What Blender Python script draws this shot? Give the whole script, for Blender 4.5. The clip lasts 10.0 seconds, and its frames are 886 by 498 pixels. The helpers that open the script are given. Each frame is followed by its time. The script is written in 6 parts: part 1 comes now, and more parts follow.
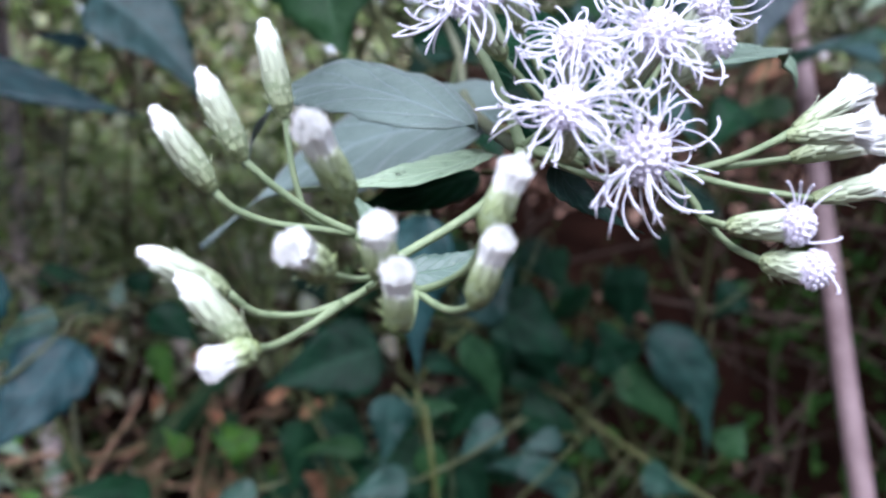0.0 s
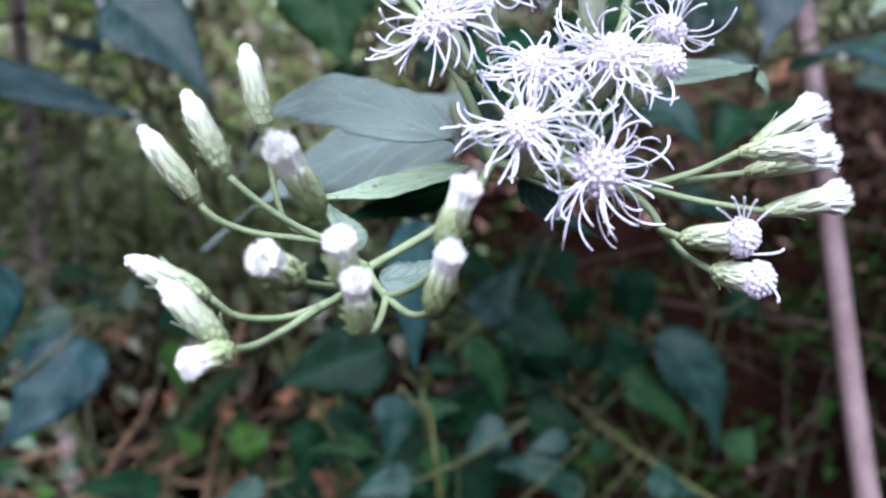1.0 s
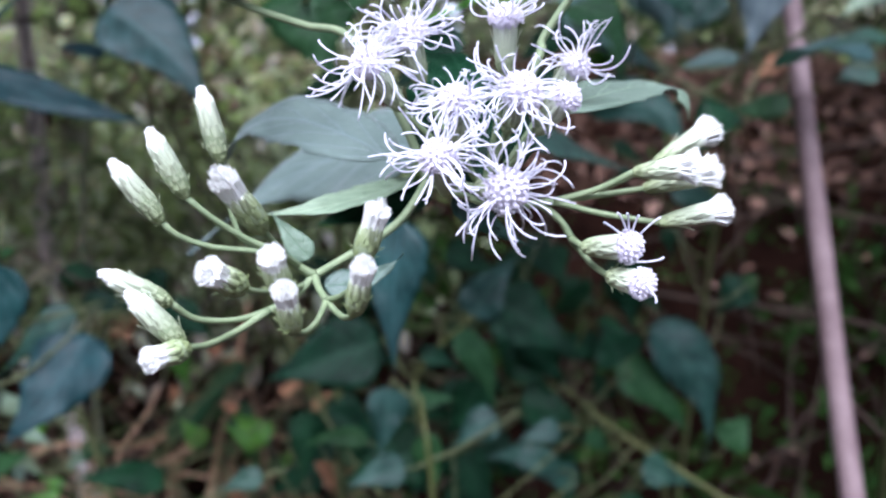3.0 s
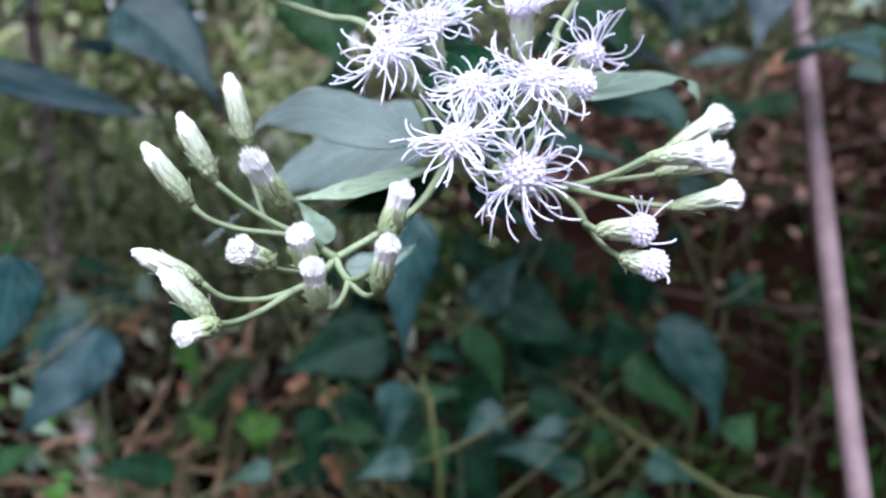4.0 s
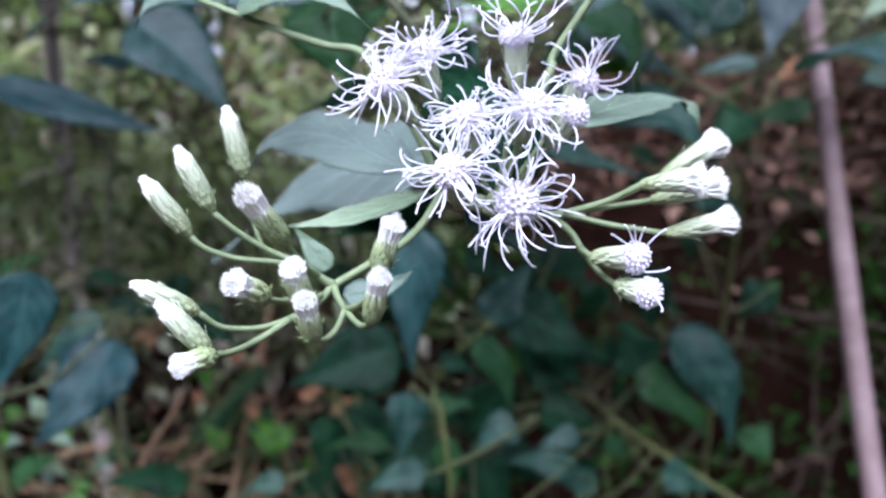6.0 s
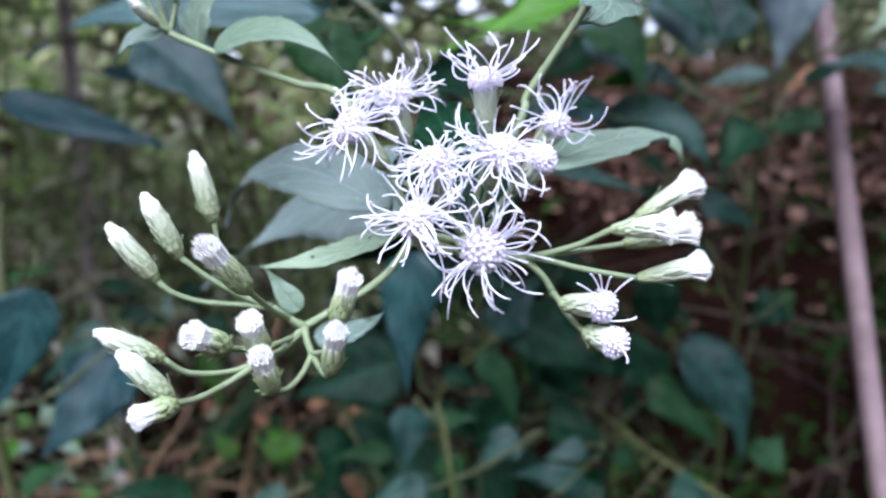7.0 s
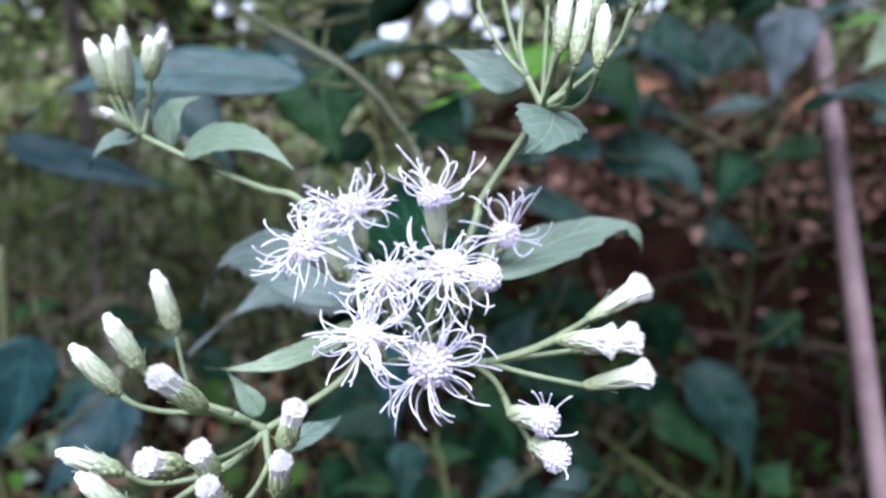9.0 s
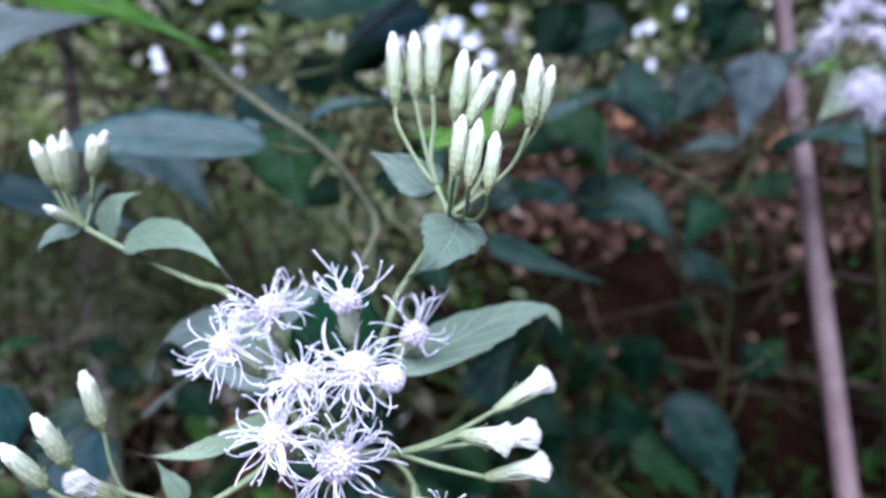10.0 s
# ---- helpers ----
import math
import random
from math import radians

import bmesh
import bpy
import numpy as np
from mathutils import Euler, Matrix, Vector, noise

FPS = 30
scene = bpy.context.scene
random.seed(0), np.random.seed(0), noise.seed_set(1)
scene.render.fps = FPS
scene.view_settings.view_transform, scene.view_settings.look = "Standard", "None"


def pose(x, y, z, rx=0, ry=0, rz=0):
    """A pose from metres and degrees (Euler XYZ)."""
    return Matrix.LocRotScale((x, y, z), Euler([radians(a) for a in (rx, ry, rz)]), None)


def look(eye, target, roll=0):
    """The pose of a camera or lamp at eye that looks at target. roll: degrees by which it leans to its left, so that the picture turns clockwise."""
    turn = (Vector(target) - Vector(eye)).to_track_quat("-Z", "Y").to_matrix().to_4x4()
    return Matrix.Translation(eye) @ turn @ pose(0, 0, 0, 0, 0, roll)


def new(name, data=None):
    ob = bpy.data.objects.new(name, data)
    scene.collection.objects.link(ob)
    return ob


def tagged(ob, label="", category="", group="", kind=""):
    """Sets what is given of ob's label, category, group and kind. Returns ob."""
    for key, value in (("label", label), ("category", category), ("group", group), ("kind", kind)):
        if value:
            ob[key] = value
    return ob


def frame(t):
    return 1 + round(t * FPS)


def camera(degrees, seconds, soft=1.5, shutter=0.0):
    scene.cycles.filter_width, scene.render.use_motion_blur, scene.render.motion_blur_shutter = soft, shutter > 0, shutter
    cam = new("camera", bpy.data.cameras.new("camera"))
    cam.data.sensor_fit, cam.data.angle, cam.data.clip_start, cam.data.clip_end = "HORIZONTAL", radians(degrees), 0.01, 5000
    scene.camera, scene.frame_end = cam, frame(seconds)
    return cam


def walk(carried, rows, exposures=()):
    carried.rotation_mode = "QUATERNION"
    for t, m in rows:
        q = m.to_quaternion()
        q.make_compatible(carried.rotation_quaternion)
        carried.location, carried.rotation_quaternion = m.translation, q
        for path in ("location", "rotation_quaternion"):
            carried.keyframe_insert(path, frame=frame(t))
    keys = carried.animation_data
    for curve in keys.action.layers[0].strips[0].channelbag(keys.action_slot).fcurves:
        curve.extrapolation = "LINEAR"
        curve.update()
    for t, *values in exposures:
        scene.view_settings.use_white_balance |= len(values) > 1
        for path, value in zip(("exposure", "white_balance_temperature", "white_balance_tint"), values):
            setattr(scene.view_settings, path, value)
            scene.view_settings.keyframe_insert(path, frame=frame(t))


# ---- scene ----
cam = camera(65.0, 10.0, soft=2.4)
cam.data.dof.use_dof = True
cam.data.dof.focus_distance = 0.106
cam.data.dof.aperture_fstop = 15.0
cam.data.dof.aperture_blades = 0
# seconds, place, pitch, roll, yaw
PATH = [
    (0, 0.00001, 0.00000, 1.50001, -11.992, 0.001, 0.002),
    (0.5, 0.00551, 0.00100, 1.50121, -11.904, 0.070, 0.700),
    (1, 0.00637, -0.00613, 1.50248, -11.921, 0.060, 1.176),
    (1.5, 0.00751, -0.00820, 1.50240, -11.799, -0.141, 1.286),
    (2, 0.01339, -0.01424, 1.50936, -11.928, -0.641, 1.486),
    (2.5, 0.01561, -0.01453, 1.50655, -12.367, -0.600, 1.539),
    (3, 0.01898, -0.02052, 1.50838, -12.522, -0.633, 1.766),
    (3.2, 0.01702, -0.02397, 1.50779, -12.382, -0.695, 1.999),
    (4.3, 0.01658, -0.02573, 1.50652, -12.654, -0.399, 2.379),
    (4.5, 0.01503, -0.02846, 1.50809, -12.488, -0.567, 2.907),
    (5, 0.01885, -0.03269, 1.50893, -12.436, -0.506, 2.772),
    (5.2, 0.01724, -0.03222, 1.50814, -12.372, -0.584, 3.050),
    (6.3, 0.02292, -0.02349, 1.51303, -11.822, -1.241, 3.483),
    (6.5, 0.02508, -0.02421, 1.51523, -11.655, -0.980, 3.936),
    (7, 0.02824, -0.02222, 1.51692, -11.725, -1.180, 4.668),
    (7.5, 0.02987, -0.02260, 1.52032, -11.393, -1.760, 5.199),
    (8, 0.03258, -0.02374, 1.52457, -11.334, -1.708, 5.267),
    (8.5, 0.03546, -0.02259, 1.53024, -11.159, -1.676, 5.392),
    (9, 0.03936, -0.02255, 1.53476, -10.662, -1.784, 5.571),
    (9.5, 0.04630, -0.02355, 1.54135, -10.051, -2.055, 5.614),
    (10, 0.05659, -0.02759, 1.55121, -9.009, -1.623, 5.132),
]
walk(cam, [(t, pose(x, y, z, 90 + pitch, 0, yaw) @ pose(0, 0, 0, 0, 0, roll)) for t, x, y, z, pitch, roll, yaw in PATH],
     exposures=[(0.0, 2.14 + 0.10, 5450, 19), (4.5, 2.14 + 0.13, 5450, 18), (6.5, 2.14 + 0.06, 5400, 18), (9.0, 2.14 + 0.02, 5450, 19), (10.0, 2.14 - 0.12, 5250, 20)])

# ---- light ----
SUN_EL, SUN_AZ = radians(60), radians(190)  # soft, through the opening behind the camera
world = bpy.data.worlds.new("world")
scene.world = world
world.use_nodes = True
wn, wl = world.node_tree.nodes, world.node_tree.links
sky = wn.new("ShaderNodeTexSky")
sky.sky_type, sky.sun_disc = "NISHITA", False
sky.sun_elevation, sky.sun_rotation = SUN_EL, SUN_AZ
sky.air_density, sky.dust_density = 1.0, 5.0
wn["Background"].inputs[1].default_value = 0.10
cloud = wn.new("ShaderNodeMix")  # a thin white overcast before the blue
cloud.data_type = "RGBA"
cloud.inputs[0].default_value = 0.75
cloud.inputs[7].default_value = (5.2, 5.3, 5.5, 1)
wl.new(sky.outputs[0], cloud.inputs[6])
wl.new(cloud.outputs[2], wn["Background"].inputs[0])
sun = new("sun", bpy.data.lights.new("sun", "SUN"))
sun.data.energy, sun.data.angle, sun.data.color = 1.7, radians(52), (1.0, 0.98, 0.95)
sun_way = Vector((math.sin(SUN_AZ) * math.cos(SUN_EL), math.cos(SUN_AZ) * math.cos(SUN_EL), math.sin(SUN_EL)))
sun.matrix_world = look(sun_way * 20, (0, 0, 0))


# ---- materials ----
def material(name):
    mat = bpy.data.materials.new(name)
    mat.use_nodes = True
    nt = mat.node_tree
    return mat, nt, nt.nodes["Principled BSDF"], nt.nodes["Material Output"]


def node(nt, kind, **sets):
    n = nt.nodes.new(kind)
    for k, v in sets.items():
        if k in n.inputs:
            n.inputs[k].default_value = v
    return n


def ramp(nt, source, *stops):
    r = nt.nodes.new("ShaderNodeValToRGB")
    while len(r.color_ramp.elements) < len(stops):
        r.color_ramp.elements.new(0.5)
    for e, (at, colour) in zip(r.color_ramp.elements, stops):
        e.position, e.color = at, (*colour, 1)
    nt.links.new(source, r.inputs[0])
    return r


def mixed(nt, a, b, fac, mode="MIX"):
    m = nt.nodes.new("ShaderNodeMix")
    m.data_type, m.blend_type = "RGBA", mode
    for socket, value in ((m.inputs[0], fac), (m.inputs[6], a), (m.inputs[7], b)):
        if isinstance(value, bpy.types.NodeSocket):
            nt.links.new(value, socket)
        else:
            socket.default_value = (*value, 1) if isinstance(value, tuple) else value
    return m.outputs[2]


def maths(nt, op, a, b=0.0):
    m = nt.nodes.new("ShaderNodeMath")
    m.operation = op
    for socket, value in zip(m.inputs, (a, b)):
        if isinstance(value, bpy.types.NodeSocket):
            nt.links.new(value, socket)
        else:
            socket.default_value = value
    return m.outputs[0]


def leaf_material(name, dark, light, rough, through_light, sheen, spot=(0.2, 0.2, 0.1), grain=700.0, gloss=0.5):
    """A leaf: side veins off a midrib, blotches, fine hairs' grain, some light through it."""
    mat, nt, bsdf, out = material(name)
    links = nt.links
    uv = node(nt, "ShaderNodeUVMap")
    xyz = node(nt, "ShaderNodeSeparateXYZ")
    links.new(uv.outputs[0], xyz.inputs[0])
    across = maths(nt, "ABSOLUTE", maths(nt, "SUBTRACT", xyz.outputs[1], 0.5))
    tex = node(nt, "ShaderNodeTexCoord")
    big = node(nt, "ShaderNodeTexNoise", Scale=55.0, Detail=4.0, Roughness=0.6)
    small = node(nt, "ShaderNodeTexNoise", Scale=grain, Detail=3.0)
    links.new(tex.outputs["Object"], big.inputs["Vector"])
    links.new(tex.outputs["Object"], small.inputs["Vector"])
    # side veins sweep forwards from the midrib
    wobble = maths(nt, "MULTIPLY", big.outputs[0], 0.12)
    run = maths(nt, "ADD", maths(nt, "SUBTRACT", xyz.outputs[0], maths(nt, "MULTIPLY", across, 0.55)), wobble)
    saw = maths(nt, "ABSOLUTE", maths(nt, "SUBTRACT", maths(nt, "FRACT", maths(nt, "MULTIPLY", run, 7.0)), 0.5))
    vein = maths(nt, "MAXIMUM", ramp(nt, saw, (0.0, (1, 1, 1)), (0.07, (0, 0, 0))).outputs[0],
                 ramp(nt, across, (0.0, (1, 1, 1)), (0.035, (0, 0, 0))).outputs[0])
    blotch = ramp(nt, big.outputs[0], (0.33, dark), (0.68, light))
    info = node(nt, "ShaderNodeObjectInfo")
    tone = ramp(nt, info.outputs["Random"], (0.0, (0.78, 0.82, 0.92)), (1.0, (1.22, 1.20, 1.02)))
    colour = mixed(nt, blotch.outputs[0], tone.outputs[0], 1.0, "MULTIPLY")
    colour = mixed(nt, colour, tuple(min(1, v * 1.7 + 0.02) for v in light), maths(nt, "MULTIPLY", vein, 0.5))
    speck = node(nt, "ShaderNodeTexNoise", Scale=420.0, Detail=2.0)
    links.new(tex.outputs["Object"], speck.inputs["Vector"])
    colour = mixed(nt, colour, spot, ramp(nt, speck.outputs[0], (0.72, (0, 0, 0)), (0.78, (0.6, 0.6, 0.6))).outputs[0])
    links.new(colour, bsdf.inputs["Base Color"])
    bsdf.inputs["Roughness"].default_value = rough
    bsdf.inputs["Specular IOR Level"].default_value = gloss
    bsdf.inputs["Sheen Weight"].default_value = sheen
    bsdf.inputs["Sheen Roughness"].default_value = 0.4
    height = maths(nt, "ADD", maths(nt, "MULTIPLY", vein, -0.8), maths(nt, "MULTIPLY", small.outputs[0], 0.7))
    height = maths(nt, "ADD", height, maths(nt, "MULTIPLY", big.outputs[0], 3.0))
    bump = node(nt, "ShaderNodeBump", Strength=0.45, Distance=0.0010)
    links.new(height, bump.inputs["Height"])
    links.new(bump.outputs[0], bsdf.inputs["Normal"])
    glow = node(nt, "ShaderNodeBsdfTranslucent")
    links.new(mixed(nt, colour, (1.5, 2.4, 0.5), 0.8, "MULTIPLY"), glow.inputs[0])
    both = nt.nodes.new("ShaderNodeMixShader")
    both.inputs[0].default_value = through_light
    links.new(bsdf.outputs[0], both.inputs[1])
    links.new(glow.outputs[0], both.inputs[2])
    links.new(both.outputs[0], out.inputs[0])
    return mat


def skin_material(name, low, high, rough, grain, strength=0.4, metres=0.0004, through_light=0.0, stops=(0.35, 0.7), gloss=0.5):
    """A plain organic skin: two tones by noise, a fine grain."""
    mat, nt, bsdf, out = material(name)
    tex = node(nt, "ShaderNodeTexCoord")
    n1 = node(nt, "ShaderNodeTexNoise", Scale=grain * 0.12, Detail=5.0, Roughness=0.6)
    n2 = node(nt, "ShaderNodeTexNoise", Scale=grain, Detail=3.0)
    for n in (n1, n2):
        nt.links.new(tex.outputs["Object"], n.inputs["Vector"])
    colour = ramp(nt, n1.outputs[0], (stops[0], low), (stops[1], high)).outputs[0]
    colour = mixed(nt, colour, tuple(v * 0.8 for v in low), maths(nt, "MULTIPLY", n2.outputs[0], 0.35))
    nt.links.new(colour, bsdf.inputs["Base Color"])
    bsdf.inputs["Roughness"].default_value = rough
    bsdf.inputs["Specular IOR Level"].default_value = gloss
    bump = node(nt, "ShaderNodeBump", Strength=strength, Distance=metres)
    nt.links.new(n2.outputs[0], bump.inputs["Height"])
    nt.links.new(bump.outputs[0], bsdf.inputs["Normal"])
    if through_light:
        glow = node(nt, "ShaderNodeBsdfTranslucent")
        nt.links.new(colour, glow.inputs[0])
        both = nt.nodes.new("ShaderNodeMixShader")
        both.inputs[0].default_value = through_light
        nt.links.new(bsdf.outputs[0], both.inputs[1])
        nt.links.new(glow.outputs[0], both.inputs[2])
        nt.links.new(both.outputs[0], out.inputs[0])
    return mat


def along_material(name, *stops, rough=0.6):
    """Colour that runs along a part's length, with fine fibres."""
    mat, nt, bsdf, out = material(name)
    uv = node(nt, "ShaderNodeUVMap")
    xyz = node(nt, "ShaderNodeSeparateXYZ")
    nt.links.new(uv.outputs[0], xyz.inputs[0])
    tex = node(nt, "ShaderNodeTexCoord")
    n = node(nt, "ShaderNodeTexNoise", Scale=900.0, Detail=3.0)
    nt.links.new(tex.outputs["Object"], n.inputs["Vector"])
    at = maths(nt, "ADD", xyz.outputs[0], maths(nt, "MULTIPLY", maths(nt, "SUBTRACT", n.outputs[0], 0.5), 0.25))
    colour = ramp(nt, at, *stops).outputs[0]
    rib = maths(nt, "SINE", maths(nt, "MULTIPLY", xyz.outputs[1], 90.0))
    colour = mixed(nt, colour, (0.24, 0.30, 0.12), maths(nt, "MULTIPLY", maths(nt, "MAXIMUM", rib, 0.0), 0.10))
    nt.links.new(colour, bsdf.inputs["Base Color"])
    bsdf.inputs["Roughness"].default_value = rough
    bsdf.inputs["Subsurface Weight"].default_value = 0.0
    bump = node(nt, "ShaderNodeBump", Strength=0.4, Distance=0.0002)
    nt.links.new(n.outputs[0], bump.inputs["Height"])
    nt.links.new(bump.outputs[0], bsdf.inputs["Normal"])
    return mat


# green leaf whose blue cast is the sky's reflection painted into the base
LEAF_SKYTINT = leaf_material("sky_tinted_leaf", (0.004, 0.019, 0.021), (0.016, 0.052, 0.056), 0.40, 0.06, 0.0, (0.02, 0.06, 0.05), gloss=0.18)
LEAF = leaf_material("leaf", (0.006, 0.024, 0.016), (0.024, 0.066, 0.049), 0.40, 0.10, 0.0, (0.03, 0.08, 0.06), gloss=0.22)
# darker than the real leaf: shade low in the shrubs sits in the colour
LEAF_SHADED = leaf_material("shaded_leaf", (0.002, 0.011, 0.005), (0.009, 0.036, 0.017), 0.36, 0.12, 0.0, (0.012, 0.035, 0.025), gloss=0.07)
# paler copy for the upper leaves, sky sheen put into the base colour
LEAF_SKYLIT = leaf_material("skylit_leaf", (0.018, 0.046, 0.042), (0.052, 0.108, 0.102), 0.42, 0.12, 0.0, (0.04, 0.08, 0.07), gloss=0.35)
# thin leaf; its base is also brightened for light on and through it
LEAF_LIT = leaf_material("backlit_green_leaf", (0.05, 0.15, 0.012), (0.10, 0.24, 0.02), 0.5, 0.45, 0.0, (0.06, 0.12, 0.03))
LEAF_MID = leaf_material("mid_green_leaf", (0.010, 0.036, 0.012), (0.025, 0.068, 0.026), 0.45, 0.22, 0.0, (0.05, 0.09, 0.03), gloss=0.12)
# velvety leaf; the grey-blue of its base is painted sky sheen
LEAF_VELVET_SKYLIT = leaf_material("velvety_skylit_leaf", (0.062, 0.092, 0.092), (0.100, 0.138, 0.140), 0.55, 0.08, 0.35, (0.4, 0.45, 0.35))
LEAF_PALE = leaf_material("pale_downy_leaf", (0.155, 0.215, 0.140), (0.225, 0.290, 0.195), 0.6, 0.10, 0.1, (0.45, 0.5, 0.4))
LEAF_YOUNG = leaf_material("young_leaf", (0.090, 0.140, 0.098), (0.130, 0.188, 0.132), 0.5, 0.15, 0.15, (0.35, 0.4, 0.2))
STALK = skin_material("downy_stalk", (0.17, 0.225, 0.115), (0.25, 0.305, 0.165), 0.65, 2500.0)
BARK_GREEN = skin_material("green_stem", (0.05, 0.062, 0.02), (0.115, 0.125, 0.045), 0.6, 500.0)
BARK_YELLOW = skin_material("yellow_green_stem", (0.07, 0.085, 0.02), (0.15, 0.155, 0.045), 0.6, 500.0)
BARK_PALE = skin_material("pale_stem", (0.07, 0.085, 0.045), (0.14, 0.138, 0.085), 0.65, 600.0)
BRACT = along_material("bract", (0.0, (0.17, 0.21, 0.085)), (0.45, (0.30, 0.36, 0.22)), (0.8, (0.52, 0.57, 0.44)), (1.0, (0.74, 0.76, 0.70)))
BRACT_EDGE = along_material("bract_scale", (0.0, (0.29, 0.34, 0.17)), (0.45, (0.40, 0.45, 0.30)), (0.8, (0.49, 0.53, 0.40)), (1.0, (0.62, 0.65, 0.56)))
BRACT_GREEN = along_material("green_bract_scale", (0.0, (0.16, 0.20, 0.07)), (0.6, (0.27, 0.325, 0.16)), (0.9, (0.42, 0.46, 0.31)), (1.0, (0.60, 0.63, 0.52)))
COROLLA = skin_material("white_corolla", (0.92, 0.92, 0.89), (0.97, 0.97, 0.95), 0.6, 2600.0, 0.2, 0.0001, 0.12)
FLORET = skin_material("floret", (0.70, 0.65, 0.76), (0.86, 0.83, 0.89), 0.55, 2600.0, 0.3, 0.0002, 0.20)
STYLE = skin_material("style", (0.76, 0.74, 0.88), (0.90, 0.89, 0.95), 0.5, 2600.0, 0.2, 0.0001, 0.12)
POLE = skin_material("weathered_pole", (0.12, 0.076, 0.078), (0.25, 0.180, 0.182), 0.75, 160.0, 0.6, 0.002)
# soil taken below its real tone; the shade on the bank is in the colour
SOIL_SHADED = skin_material("soil", (0.004, 0.002, 0.0015), (0.015, 0.007, 0.005), 1.0, 40.0, 0.8, 0.02, gloss=0.0)
DRY = skin_material("dry_leaf", (0.15, 0.062, 0.026), (0.40, 0.205, 0.105), 0.8, 60.0, 0.5, 0.004)
STRAW = skin_material("dry_stalk", (0.25, 0.145, 0.085), (0.44, 0.29, 0.19), 0.8, 120.0, 0.5, 0.002, gloss=0.2)
BARK = skin_material("tree_bark", (0.04, 0.028, 0.022), (0.11, 0.082, 0.065), 0.9, 40.0, 0.9, 0.01, gloss=0.1)
BARK_WHITE = skin_material("lichened_bark", (0.06, 0.042, 0.035), (0.78, 0.66, 0.64), 0.85, 40.0, 0.7, 0.01, stops=(0.28, 0.42))


def clump_material(name, *colours, through_light=0.3):
    """Small leaves by the thousand: each takes its own tone."""
    mat, nt, bsdf, out = material(name)
    geo = node(nt, "ShaderNodeNewGeometry")
    r = ramp(nt, geo.outputs["Random Per Island"], *[(i / (len(colours) - 1), c) for i, c in enumerate(colours)])
    nt.links.new(r.outputs[0], bsdf.inputs["Base Color"])
    bsdf.inputs["Roughness"].default_value = 0.6
    bsdf.inputs["Specular IOR Level"].default_value = 0.02
    glow = node(nt, "ShaderNodeBsdfTranslucent")
    nt.links.new(mixed(nt, r.outputs[0], (1.3, 1.7, 0.6), 0.7, "MULTIPLY"), glow.inputs[0])
    both = nt.nodes.new("ShaderNodeMixShader")
    both.inputs[0].default_value = through_light
    nt.links.new(bsdf.outputs[0], both.inputs[1])
    nt.links.new(glow.outputs[0], both.inputs[2])
    nt.links.new(both.outputs[0], out.inputs[0])
    return mat


# sunlight on the higher undergrowth is put into these bright leaf colours
FOLIAGE_SUNLIT = clump_material("sunlit_undergrowth_leaf", (0.040, 0.050, 0.032), (0.40, 0.47, 0.22), (0.065, 0.080, 0.050), (0.33, 0.36, 0.23), (0.68, 0.70, 0.55), (0.09, 0.11, 0.065), (0.46, 0.54, 0.26), (0.05, 0.06, 0.04), (0.55, 0.44, 0.39), (0.88, 0.80, 0.78), through_light=0.36)
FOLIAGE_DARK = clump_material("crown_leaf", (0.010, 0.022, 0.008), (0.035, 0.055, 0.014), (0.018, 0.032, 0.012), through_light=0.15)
# dark copy for the low clumps, with the shade painted in
FOLIAGE_SHADED = clump_material("shaded_low_plant_leaf", (0.012, 0.035, 0.008), (0.032, 0.070, 0.016), (0.018, 0.045, 0.012), through_light=0.25)
LITTER = clump_material("litter_leaf", (0.125, 0.070, 0.052), (0.175, 0.102, 0.077), (0.145, 0.082, 0.061), (0.19, 0.115, 0.088), (0.225, 0.145, 0.114), (0.155, 0.088, 0.066), through_light=0.05)

WATER, _, water_shader, _ = material("water")
water_shader.inputs["Base Color"].default_value = (1, 1, 1, 1)
water_shader.inputs["Roughness"].default_value = 0.04
water_shader.inputs["IOR"].default_value = 1.33
water_shader.inputs["Transmission Weight"].default_value = 1.0

# ---- shapes ----


def mesh_of(name, verts, faces, uvs=None, smooth=True):
    me = bpy.data.meshes.new(name)
    me.from_pydata([tuple(v) for v in verts], [], faces)
    if uvs is not None:
        layer = me.uv_layers.new(name="UVMap")
        which = np.empty(len(me.loops), dtype=np.int32)
        me.loops.foreach_get("vertex_index", which)
        layer.data.foreach_set("uv", np.asarray(uvs, dtype=np.float32)[which].ravel())
    if smooth:
        me.polygons.foreach_set("use_smooth", [True] * len(me.polygons))
    me.update()
    return me


def part(name, me, mat, parent, label="", m=None):
    """One mesh under a thing or a part; m: its pose in the parent's space."""
    ob = new(name, me)
    me.materials.append(mat)
    ob.parent = parent
    if m is not None:
        ob.matrix_basis = m
    return tagged(ob, label)


def thing(name, at, label, category, group="", kind=""):
    ob = new(name)
    ob.empty_display_size = 0.02
    ob.location = at
    return tagged(ob, label, category, group, kind)


class Pile:
    """Vertices, faces and texture places of one mesh in the making."""

    def __init__(self):
        self.v, self.f, self.uv = [], [], []

    def add(self, verts, faces, uvs=None):
        k = len(self.v)
        self.v += [tuple(v) for v in verts]
        self.f += [tuple(i + k for i in f) for f in faces]
        self.uv += uvs if uvs is not None else [(0.5, 0.5)] * len(verts)

    def mesh(self, name, smooth=True):
        return mesh_of(name, self.v, self.f, self.uv, smooth)


